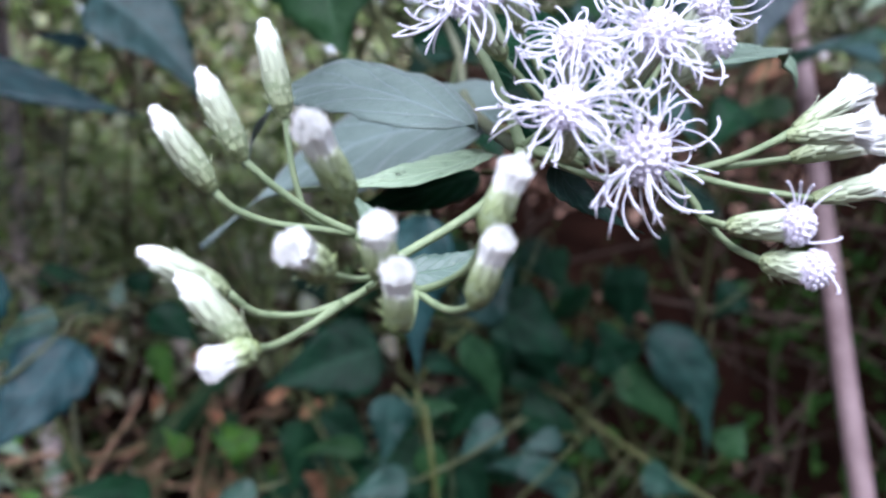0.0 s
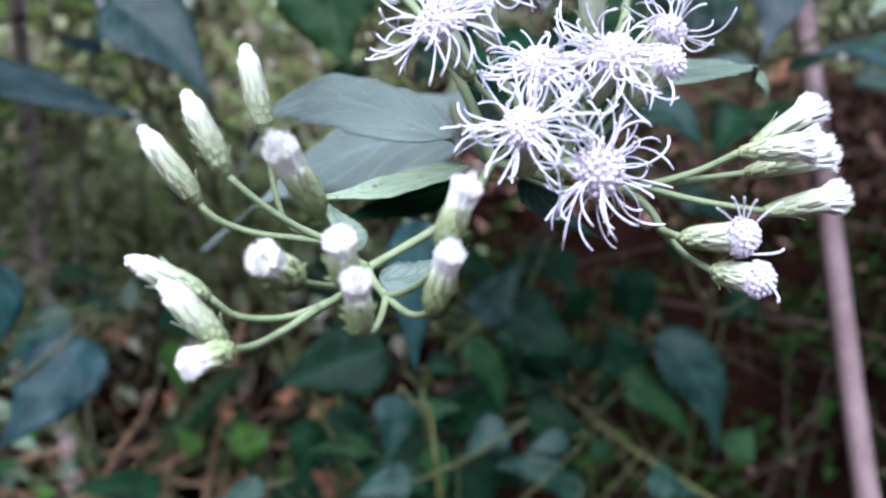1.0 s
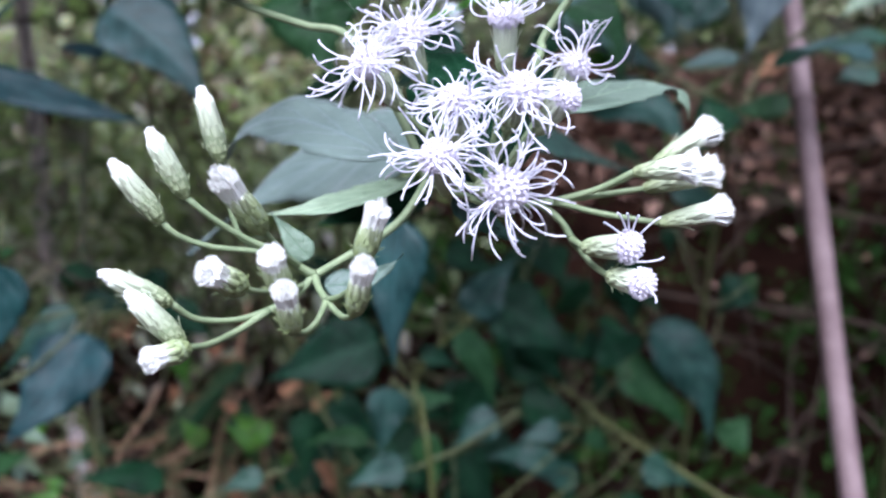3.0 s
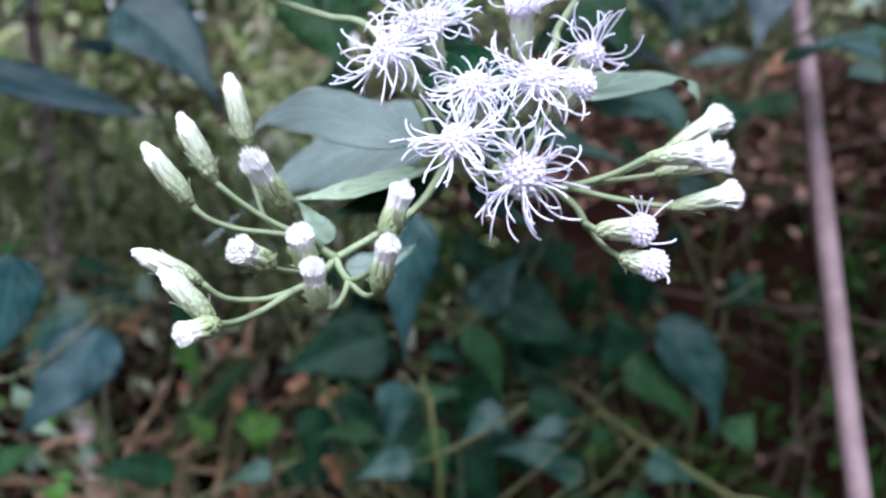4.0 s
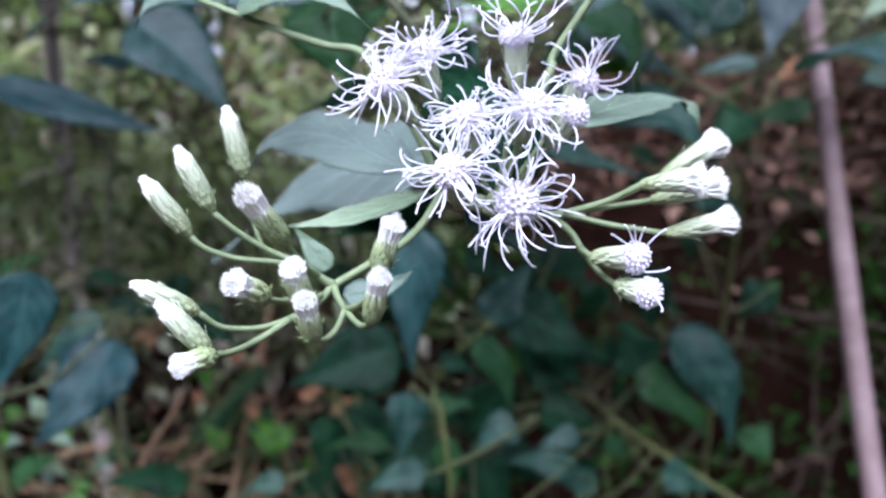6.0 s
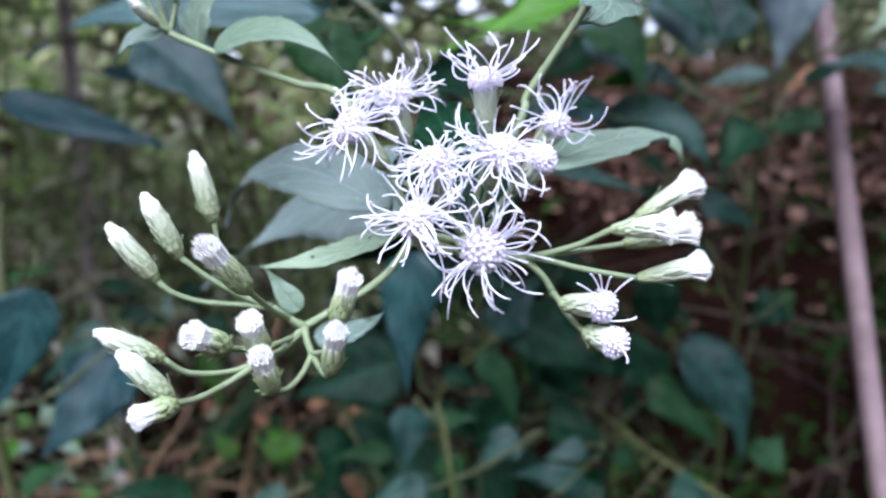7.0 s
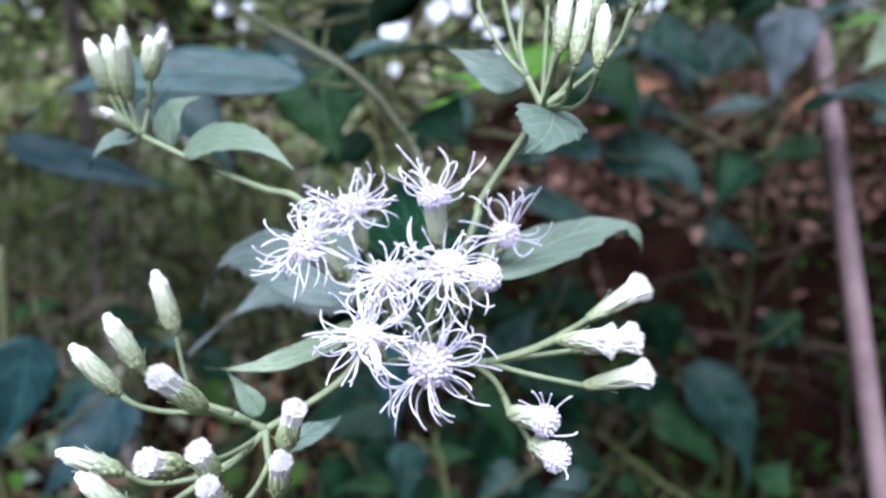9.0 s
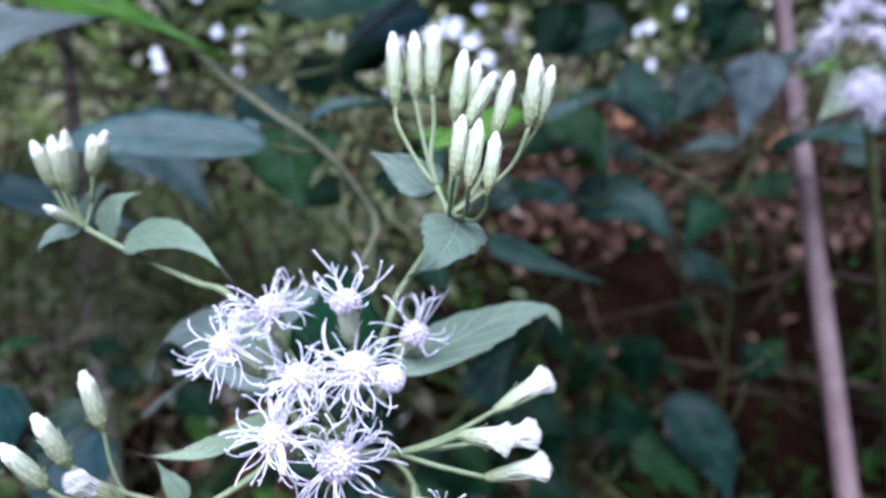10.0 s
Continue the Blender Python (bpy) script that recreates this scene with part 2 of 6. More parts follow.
def smooth_line(points, step):
    """Catmull-Rom through the points, about every step metres."""
    p = [Vector(q) for q in points]
    p = [2 * p[0] - p[1], *p, 2 * p[-1] - p[-2]]
    line = []
    for a, b, c, d in zip(p, p[1:], p[2:], p[3:]):
        n = max(2, min(60, int((c - b).length / step)))
        for i in range(n):
            t = i / n
            line.append(0.5 * (2 * b + (c - a) * t + (2 * a - 5 * b + 4 * c - d) * t * t + (3 * b - a - 3 * c + d) * t ** 3))
    return line + [p[-2]]


def tube(pile, line, radii, sides=8, cap=True):
    """A round tube along a line."""
    n = len(line)
    up = Vector((0.13, 0.31, 0.94))
    verts, faces, uvs = [], [], []
    for i, q in enumerate(line):
        along = (line[min(i + 1, n - 1)] - line[max(i - 1, 0)]).normalized()
        side = along.cross(up).normalized()
        if side.length < 0.1:
            side = along.orthogonal().normalized()
        up = side.cross(along).normalized()
        for k in range(sides):
            a = 2 * math.pi * k / sides
            verts.append(q + (math.cos(a) * side + math.sin(a) * up) * radii[i])
            uvs.append((i / max(1, n - 1), k / sides))
    for i in range(n - 1):
        for k in range(sides):
            j = (k + 1) % sides
            faces.append((i * sides + k, i * sides + j, (i + 1) * sides + j, (i + 1) * sides + k))
    if cap:
        faces.append(tuple(range(sides - 1, -1, -1)))
        faces.append(tuple((n - 1) * sides + k for k in range(sides)))
    pile.add(verts, faces, uvs)


def leaf_surface(base, bend, tip, width, facing, fold=0.2, rows=36, cols=8, teeth=9, seed=0):
    """An ovate, pointed, toothed leaf, folded along its midrib, with its thickness."""
    r = random.Random(seed)
    b, c, t, facing = (Vector(q) for q in (base, bend, tip, facing))
    long = (c - b).length + (t - c).length
    wave, phase, thick = r.uniform(0.02, 0.05) * width, r.uniform(0, 6), min(0.00028, width * 0.012)
    top, low, uvs = [], [], []
    for i in range(rows + 1):
        s = i / rows
        mid = (1 - s) ** 2 * b + 2 * s * (1 - s) * c + s * s * t
        along = (2 * (1 - s) * (c - b) + 2 * s * (t - c)).normalized()
        side = along.cross(facing).normalized()
        up = side.cross(along).normalized()
        half = 0.5 * width * 3.12 * s ** 0.60 * (1 - s) ** 2.1
        half = max(half, 0.006 * width)
        saw = (s * teeth) % 1.0
        for j in range(cols + 1):
            u = 2 * j / cols - 1
            reach = half * u
            if j in (0, cols) and 0.12 < s < 0.93:
                reach *= 0.94 + 0.13 * saw
            lift = fold * abs(reach) - 0.22 * reach * reach / max(half, 1e-6) * 0.6
            lift += wave * math.sin(s * 9 + phase + u * 1.4) * abs(u) + 0.4 * wave * math.sin(s * 23 + phase * 2) * u
            q = mid + side * reach + up * lift
            top.append(q)
            low.append(q - up * thick)
            uvs.append((s, j / cols))
    n, w = len(top), cols + 1
    faces = []
    for i in range(rows):
        for j in range(cols):
            k = i * w + j
            faces.append((k, k + 1, k + w + 1, k + w))
            faces.append((n + k, n + k + w, n + k + w + 1, n + k + 1))
    rim = [j for j in range(w)] + [i * w + cols for i in range(1, rows + 1)] + [rows * w + j for j in range(cols - 1, -1, -1)] + [i * w for i in range(rows - 1, 0, -1)]
    for a, d in zip(rim, rim[1:] + rim[:1]):
        faces.append((a, n + a, n + d, d))
    return top + low, faces, uvs + uvs


# ---- the flowering shrub and the shrubs behind it ----
flowering_shrub = thing("flowering_shrub", (-0.46, 0.80, 0.0), "tall shrub with white tufted flower heads and downy toothed leaves", "shrub")
shrub_a = thing("leafy_shrub", (-0.10, 0.70, 0.0), "dark green leafy shrub with pointed leaves in the shade", "shrub", "shrubs behind the flowers")
shrub_b = thing("leafy_shrub", (0.03, 0.55, 0.0), "low dark shrub with drooping blue-green pointed leaves", "shrub", "shrubs behind the flowers")
shrub_c = thing("leafy_shrub", (0.34, 1.00, 0.0), "shrub with large glossy blue-green leaves beside the pole", "shrub", "shrubs behind the flowers")
shrub_d = thing("leafy_shrub", (-0.30, 0.55, 0.0), "dark teal broad-leaved shrub among dry stalks", "shrub", "shrubs behind the flowers")
shrub_e = thing("flowering_shrub", (0.52, 0.72, 0.0), "shrub with a dense cluster of small white tufted flowers", "shrub")
lines = {}
leaf_bases = []
counter = [0]


def local(parent, p):
    return Vector(p) - parent.location


def stem(name, points, r0, r1, parent=None, mat=None, sides=9):
    """A stem, branch or stalk through the points, from radius r0 to r1, a little knobbly."""
    who = parent or flowering_shrub
    far = who is not flowering_shrub or name == "main_stem"
    line = smooth_line(points, 0.012 if far else 0.0011)
    n = len(line)
    radii = [(r0 + (r1 - r0) * i / (n - 1)) * (1 + 0.07 * noise.noise(q * (60 if far else 700))) for i, q in enumerate(line)]
    if not far:
        for i in range(n):  # swollen where it leaves its node
            radii[i] *= 1 + 0.35 * math.exp(-i / 1.6) + 0.15 * math.exp(-(n - 1 - i) / 1.6)
    pile = Pile()
    tube(pile, [local(who, q) for q in line], radii, sides)
    if far:
        lines.setdefault(who.name, []).extend(line)
    part(name, pile.mesh(name), mat or (BARK_PALE if name == "main_stem" else BARK_GREEN if far else STALK), who)


def drops(verts, count, who, seed):
    """Clear water beads on a leaf's upper face."""
    r = random.Random(seed)
    pile = Pile()
    for _ in range(count):
        row, col = r.randrange(4, 32), r.randrange(1, 7)
        q, a, b = (Vector(verts[k]) for k in (row * 9 + col, row * 9 + col + 1, row * 9 + 9 + col))
        u, v = (a - q).normalized(), (b - q).normalized()
        w = u.cross(v).normalized()
        w = -w if w.z < 0 else w
        v = w.cross(u)
        rad = r.uniform(0.00010, 0.00034)
        foot = q + (a - q) * r.random() + (b - q) * r.random()
        rings, faces = [], []
        for h, k in ((0.0, 1.0), (0.35, 0.9), (0.6, 0.6), (0.7, 0.15)):
            rings += [foot + w * h * rad + (math.cos(t) * u + math.sin(t) * v) * k * rad for t in (6.2832 * n / 8 for n in range(8))]
        for i in range(3):
            faces += [(i * 8 + n, i * 8 + (n + 1) % 8, i * 8 + 8 + (n + 1) % 8, i * 8 + 8 + n) for n in range(8)]
        faces.append(tuple(range(24, 32)))
        pile.add(rings, faces)
    part("dew", pile.mesh("dew"), WATER, who, "clear water droplets")


def leaf(base, bend, tip, width, facing, mat, fold=0.2, parent=None):
    who = parent or flowering_shrub
    counter[0] += 1
    verts, faces, uvs = leaf_surface(local(who, base), local(who, bend), local(who, tip), width, facing, fold, seed=counter[0])
    blade = part("leaf", mesh_of("leaf", verts, faces, uvs), mat, who)
    if parent is None and mat in (LEAF_VELVET_SKYLIT, LEAF_PALE, LEAF):
        drops(verts, 26, blade, counter[0])
    if parent is not None:
        leaf_bases.append((who, Vector(base), (Vector(base) - Vector(bend)).normalized()))


def twigs():
    """Joins every leaf's base to the nearest stem of its shrub."""
    for who, base, back in leaf_bases:
        near = min(lines[who.name], key=lambda q: (q - base).length + 0.6 * max(0.0, q.z - base.z))
        far = (near - base).length
        pile = Pile()
        line = smooth_line([local(who, base), local(who, base + back * min(0.02, far * 0.3)), local(who, (base + near) / 2 - Vector((0, 0, 0.08 * far))), local(who, near)], 0.012)
        tube(pile, line, [0.0007 + 0.0009 * i / len(line) for i in range(len(line))], 6)
        part("petiole", pile.mesh("petiole"), BARK_GREEN, who)


def revolve(pile, profile, sides=14):
    """A body of revolution about z from rows of height and radius."""
    verts, faces, uvs = [], [], []
    top = profile[-1][0]
    for z, rad in profile:
        for k in range(sides):
            a = 2 * math.pi * k / sides
            verts.append((rad * math.cos(a), rad * math.sin(a), z))
            uvs.append((z / top, k / sides))
    for i in range(len(profile) - 1):
        for k in range(sides):
            j = (k + 1) % sides
            faces.append((i * sides + k, i * sides + j, (i + 1) * sides + j, (i + 1) * sides + k))
    faces.append(tuple(range(sides - 1, -1, -1)))
    faces.append(tuple((len(profile) - 1) * sides + k for k in range(sides)))
    pile.add(verts, faces, uvs)


def scale_bract(pile, z, rad, rad_tip, long, wide, turn, out, whole):
    """One pointed bract that hugs the head, its tip turned out."""
    ca, sa = math.cos(turn), math.sin(turn)
    verts, uvs = [], []
    for i in range(5):
        s = i / 4
        half = wide * (1, 1.12, 0.95, 0.55, 0.06)[i]
        rr = rad + (rad_tip - rad) * s + 0.00002 + out * s ** 3
        for u in (-1, 0, 1):
            x, y = rr + (0.00004 if u == 0 else -0.00003), half * u
            verts.append((ca * x - sa * y, sa * x + ca * y, z + long * s))
            uvs.append(((z + long * s) / whole, 0.5 + 0.5 * u))
    n = len(verts)
    verts += [(x * 0.98, y * 0.98, zz) for x, y, zz in verts]
    uvs += uvs
    faces = []
    for i in range(4):
        for j in (0, 1):
            k = i * 3 + j
            faces += [(k, k + 1, k + 4, k + 3), (n + k, n + k + 3, n + k + 4, n + k + 1)]
    edge = [0, 3, 6, 9, 12, 13, 14, 11, 8, 5, 2]
    for a, b in zip(edge, edge[1:]):
        faces.append((a, b, n + b, n + a))
    pile.add(verts, faces, uvs)


def floret(pile, root, way, long, rad, r, lobe=1.04):
    """One tube with five pointed lobes at its mouth."""
    way = Vector(way).normalized()
    side = way.orthogonal().normalized()
    up = way.cross(side)
    spin = r.uniform(0, 6.28)
    verts, faces = [], []
    for i, (s, k) in enumerate(((0, 0.7), (0.7, 0.85), (0.9, 1.05))):
        for j in range(5):
            a = spin + 2 * math.pi * j / 5
            verts.append(root + way * long * s + (math.cos(a) * side + math.sin(a) * up) * rad * k)
    for j in range(5):
        a = spin + 2 * math.pi * (j + 0.5) / 5
        verts.append(root + way * long * (lobe + r.uniform(0, 0.1)) + (math.cos(a) * side + math.sin(a) * up) * rad * 1.25)
    verts.append(root + way * long * 0.96)
    for i in (0, 1):
        for j in range(5):
            k = (j + 1) % 5
            faces.append((i * 5 + j, i * 5 + k, i * 5 + 5 + k, i * 5 + 5 + j))
    for j in range(5):
        k = (j + 1) % 5
        faces.append((10 + j, 10 + k, 15 + j))
        faces.append((10 + k, 20, 15 + j))
        faces.append((15 + j, 20, 10 + j))
    pile.add(verts, faces)


def bead(pile, at, way, rad):
    """A round unopened floret."""
    way = Vector(way).normalized()
    side = way.orthogonal().normalized()
    up = way.cross(side)
    verts = [at + way * h * rad + (math.cos(a) * side + math.sin(a) * up) * k * rad
             for h, k in ((-0.6, 0.8), (0.3, 0.95), (0.85, 0.5)) for a in (6.2832 * n / 6 for n in range(6))] + [at + way * rad]
    faces = [(i * 6 + n, i * 6 + (n + 1) % 6, i * 6 + 6 + (n + 1) % 6, i * 6 + 6 + n) for i in (0, 1) for n in range(6)]
    pile.add(verts, faces + [(12 + n, 12 + (n + 1) % 6, 18) for n in range(6)])


def style_arm(pile, root, way, long, thick, r, sag, curl=1.0):
    """One long thread of a floret's style, curved and a little clubbed."""
    way = Vector(way).normalized()
    aside = way.orthogonal().normalized()
    aside = (Matrix.Rotation(r.uniform(0, 6.28), 3, way) @ aside).normalized()
    c1 = root + way * long * 0.42 + aside * long * r.uniform(-0.22, 0.05) * curl
    c2 = root + way * long * 0.85 + aside * long * r.uniform(-0.05, 0.30) * curl + sag * long * 0.25
    end = root + way * long * r.uniform(0.72, 1.0) + aside * long * r.uniform(0.15, 0.62) * curl + sag * long * 0.6
    line = []
    for i in range(9):
        t = i / 8
        line.append((1 - t) ** 3 * root + 3 * t * (1 - t) ** 2 * c1 + 3 * t * t * (1 - t) * c2 + t ** 3 * end)
    tube(pile, line, [thick * (0.75 + 0.4 * (i / 8) ** 2) * (0.7 if i == 8 else 1) for i in range(9)], 5)


def head(kind, base, tip, rad, parent=None):
    """A flower head: a scaly green cup and what stands in it, from a closed bud to an open tuft."""
    counter[0] += 1
    r = random.Random(100 + counter[0])
    who = parent or flowering_shrub
    base, tip = Vector(base), Vector(tip)
    axis = tip - base
    long = axis.length
    m = Matrix.Translation(local(who, base)) @ axis.to_track_quat("Z", "Y").to_matrix().to_4x4() @ Matrix.Rotation(r.uniform(0, 6.28), 4, "Z")
    cup = Pile()
    is_open = kind not in ("closed", "opening", "flared")
    cr = 0.0019 if is_open else rad * (0.98 if kind == "opening" else 0.84)
    cup_long = long * {"closed": 0.82, "opening": 0.72, "flared": 0.76}[kind] if not is_open else max(0.005, long - rad * 0.35)
    shape = ((0, 0.34), (0.07, 0.62), (0.18, 0.84), (0.4, 1.0), (0.7, 0.96), (1.0, 0.80)) if not is_open else ((0, 0.36), (0.08, 0.68), (0.25, 0.86), (0.6, 1.0), (1.0, 1.12))
    if kind == "flared":
        shape = ((0, 0.36), (0.1, 0.56), (0.3, 0.74), (0.6, 0.92), (1.0, 1.12))
    revolve(cup, [(z * cup_long, k * cr) for z, k in shape])
    if kind == "closed":
        label = "closed pale green flower bud with a white tip"
    elif kind in ("opening", "flared"):
        label = "pale green flower bud with a jagged white tuft just opening"
    else:
        label = "open white flower head with long lilac-white threads" if kind in ("full", "sparse") else "half-open white flower head"
    ob = part("flower_head", cup.mesh("flower_head"), BRACT, who, label, m)

    def cup_radius(z):
        z /= cup_long
        for (z0, k0), (z1, k1) in zip(shape, shape[1:]):
            if z <= z1:
                return cr * (k0 + (k1 - k0) * (z - z0) / (z1 - z0))
        return cr * shape[-1][1]

    scales = Pile()
    for row in range(6):
        z = cup_long * (0.0, 0.06, 0.16, 0.30, 0.45, 0.58)[row]
        size = cup_long * (0.28, 0.36, 0.44, 0.50, 0.52, 0.50)[row] * r.uniform(0.93, 1.07)
        for k in range(8):
            turn = 2 * math.pi * (k + 0.5 * (row % 2)) / 8 + r.uniform(-0.1, 0.1)
            foot = max(0.0, z + cup_long * r.uniform(-0.035, 0.035))
            end = min(foot + size * r.uniform(0.78, 1.25), cup_long * r.uniform(1.0, 1.08))
            out = r.uniform(0.25, 0.50) if r.random() < (0.08 if kind == "flared" else 0.20) and row < 5 else r.choice((-0.005, 0.0, 0.005, 0.015))
            scale_bract(scales, foot, cup_radius(foot), cup_radius(min(end, cup_long)), end - foot, cr * 0.29, turn, cr * out, cup_long * 1.08)
    part("scale_coat", scales.mesh("scale_coat"), BRACT_GREEN if kind == "opening" else BRACT_EDGE, ob)
    tuft = Pile()
    if kind == "closed":
        revolve(tuft, [(long * z, cr * k) for z, k in ((0.6, 0.78), (0.70, 0.84), (0.79, 0.78), (0.88, 0.62), (0.95, 0.40), (1.0, 0.12))], 12)
        for k in range(12):
            a = 2 * math.pi * k / 12
            foot = Vector((math.cos(a), math.sin(a), 0)) * cr * 0.62
            floret(tuft, foot + Vector((0, 0, long * 0.68)), Vector((0, 0, long * 0.30)) - foot * 0.72, long * r.uniform(0.22, 0.29), cr * 0.22, r)
    elif kind in ("opening", "flared"):
        wide = cr * (1.14 if kind == "flared" else 0.98)
        centre = Vector((0, 0, cup_long * (0.93 if kind == "flared" else 0.90)))
        high = long - centre.z
        revolve(tuft, [(centre.z + high * z, wide * k) for z, k in ((-0.3, 0.74), (0.0, 0.86), (0.35, 0.82), (0.6, 0.64), (0.76, 0.36), (0.8, 0.1))], 16)
        for k in range(52):
            a = k * 2.39996
            out = Vector((math.cos(a), math.sin(a), 0)) * cr * math.sqrt((k + 0.5) / 52)
            if kind == "flared":
                tall = high * r.uniform(0.88, 1.12) * (1.05 - 0.22 * out.length / cr)
                floret(tuft, centre + out * 0.85, out * 0.75 + Vector((0, 0, tall)), tall * 0.90, cr * 0.17, r, 1.3)
            else:
                tall = high * r.uniform(0.86, 1.08) * (1.06 - 0.40 * out.length / cr)
                floret(tuft, centre + out * 0.84, out * 0.10 + Vector((0, 0, tall)), tall, cr * 0.18, r, 1.2)
    else:
        count = 74 if kind == "full" else 60
        centre = Vector((0, 0, long - rad * 0.25))
        ways = []
        core = [(long - rad * 0.25 + 0.76 * rad * math.sin(t), 0.78 * rad * math.cos(t)) for t in (-0.9, -0.5, 0.0, 0.4, 0.8, 1.15, 1.45)]
        revolve(tuft, core, 14)
        for k in range(count):
            c = 1 - (k + 0.5) / count * 1.15
            s = math.sqrt(max(0, 1 - c * c))
            a = k * 2.39996
            way = Vector((s * math.cos(a), s * math.sin(a), c * 0.9))
            ways.append(way)
            if c > 0.35:
                bead(tuft, centre + way * rad * r.uniform(0.84, 0.94), way, rad * r.uniform(0.10, 0.13))
            else:
                floret(tuft, centre + way * rad * 0.5, way, rad * r.uniform(0.40, 0.52), rad * 0.115, r)
        if kind in ("full", "sparse", "ball", "ball2"):
            threads = Pile()
            down = m.to_3x3().inverted() @ Vector((0, 0, -1))
            back = m.to_3x3().inverted()
            # where a half-open head's few threads start and where they go
            few = {"ball": (((-0.4, -0.3, 0.8), (-0.75, -0.2, 0.6), 0.0052), ((-0.1, -0.2, 1), (-0.35, -0.2, 1), 0.0050), ((0.0, -0.3, 0.95), (-0.1, -0.2, 1), 0.0042), ((0.2, -0.2, 0.9), (0.2, -0.2, 1), 0.0042),
                             ((0.6, -0.2, 0.7), (0.65, -0.2, 0.85), 0.0056), ((0.2, -0.5, -0.8), (1, -0.1, -0.03), 0.0052)),
                   "ball2": (((0.1, -1.0, 0.2), (0.62, -0.45, -0.75), 0.0040),)}
            for q, way, reach in few.get(kind, ()):
                style_arm(threads, centre + (back @ Vector(q)).normalized() * rad * 0.85, back @ Vector(way), reach, 0.00017, r, down * 0, 0.35)
            for k in range({"full": 55, "sparse": 20}.get(kind, 0)):
                way = ways[min(len(ways) - 1, int(len(ways) * (r.uniform(0.18, 1.0) if kind == "full" else r.uniform(0.05, 0.7))))]
                style_arm(threads, centre + way * rad * 0.8, way + Vector((r.uniform(-0.3, 0.3), r.uniform(-0.3, 0.3), r.uniform(-0.45, 0.1))), r.uniform(0.0052, 0.0092), 0.00016, r, down * (r.uniform(-0.1, 0.35) if kind == "full" else r.uniform(-0.6, -0.2)))
            part("thread_spray", threads.mesh("thread_spray"), STYLE, ob, "curved lilac-white threads")
    part("tuft", tuft.mesh("tuft", smooth=False), FLORET if is_open else COROLLA, ob, "white florets")


# flower heads: kind, base, end, radius
head("closed", (-0.0285, 0.0860, 1.4892), (-0.0338, 0.0822, 1.4995), 0.0021)
head("closed", (-0.0251, 0.0880, 1.4928), (-0.0290, 0.0853, 1.5040), 0.0021)
head("closed", (-0.0207, 0.0928, 1.4979), (-0.0226, 0.0912, 1.5102), 0.0021)
head("opening", (-0.0110, 0.0810, 1.4887), (-0.0142, 0.0725, 1.4984), 0.0020)
head("closed", (-0.0257, 0.0800, 1.4777), (-0.0337, 0.0750, 1.4841), 0.0020)
head("closed", (-0.0221, 0.0747, 1.4729), (-0.0282, 0.0715, 1.4822), 0.0021)
head("opening", (-0.0206, 0.0730, 1.4732), (-0.0241, 0.0665, 1.4737), 0.0018)
head("opening", (-0.0130, 0.0757, 1.4812), (-0.0156, 0.0685, 1.4860), 0.0021)
head("opening", (-0.0065, 0.0725, 1.4817), (-0.0066, 0.0680, 1.4886), 0.0019)
head("opening", (-0.0046, 0.0705, 1.4764), (-0.0045, 0.0655, 1.4845), 0.0017)
head("opening", (0.0046, 0.0735, 1.4858), (0.0078, 0.0712, 1.4941), 0.0018)
head("opening", (0.0034, 0.0730, 1.4782), (0.0059, 0.0684, 1.4871), 0.0017)
head("flared", (0.0541, 0.1085, 1.4958), (0.0653, 0.1115, 1.5018), 0.0022)
head("flared", (0.0477, 0.0975, 1.4953), (0.0568, 0.0925, 1.4968), 0.0022)
head("flared", (0.0505, 0.1015, 1.4919), (0.0620, 0.0985, 1.4954), 0.0022)
head("flared", (0.0524, 0.0980, 1.4865), (0.0640, 0.0985, 1.4888), 0.0021)
head("ball", (0.0389, 0.0935, 1.4833), (0.0452, 0.0868, 1.4847), 0.0029)
head("ball2", (0.0426, 0.0905, 1.4791), (0.0469, 0.0845, 1.4793), 0.0027)
head("full", (0.0215, 0.0975, 1.4930), (0.0261, 0.0892, 1.4933), 0.0040)
head("full", (0.0165, 0.0935, 1.4925), (0.0149, 0.0868, 1.4994), 0.0033)
head("full", (0.0185, 0.1000, 1.4995), (0.0177, 0.0947, 1.5079), 0.0034)
head("full", (0.0265, 0.1025, 1.5020), (0.0287, 0.0954, 1.5092), 0.0038)
head("full", (0.0085, 0.1015, 1.5060), (0.0030, 0.0961, 1.5137), 0.0034)
head("full", (0.0115, 0.1070, 1.5100), (0.0096, 0.1037, 1.5191), 0.0036)
head("sparse", (0.0340, 0.1105, 1.5060), (0.0389, 0.1052, 1.5134), 0.0030)
head("sparse", (0.0262, 0.1035, 1.5115), (0.0260, 0.1006, 1.5212), 0.0031)
head("ball0", (0.0315, 0.1000, 1.5020), (0.0357, 0.0936, 1.5082), 0.0027)
head("closed", (0.0339, 0.1220, 1.5581), (0.0334, 0.1250, 1.5741), 0.0020)
head("closed", (0.0383, 0.1210, 1.5593), (0.0382, 0.1240, 1.5738), 0.0020)
head("closed", (0.0420, 0.1200, 1.5605), (0.0425, 0.1230, 1.5746), 0.0020)
head("closed", (0.0470, 0.1140, 1.5547), (0.0491, 0.1170, 1.5688), 0.0020)
head("closed", (0.0497, 0.1170, 1.5563), (0.0517, 0.1190, 1.5667), 0.0018)
head("closed", (0.0493, 0.1110, 1.5530), (0.0551, 0.1140, 1.5639), 0.0018)
head("closed", (0.0549, 0.1130, 1.5513), (0.0586, 0.1160, 1.5642), 0.0019)
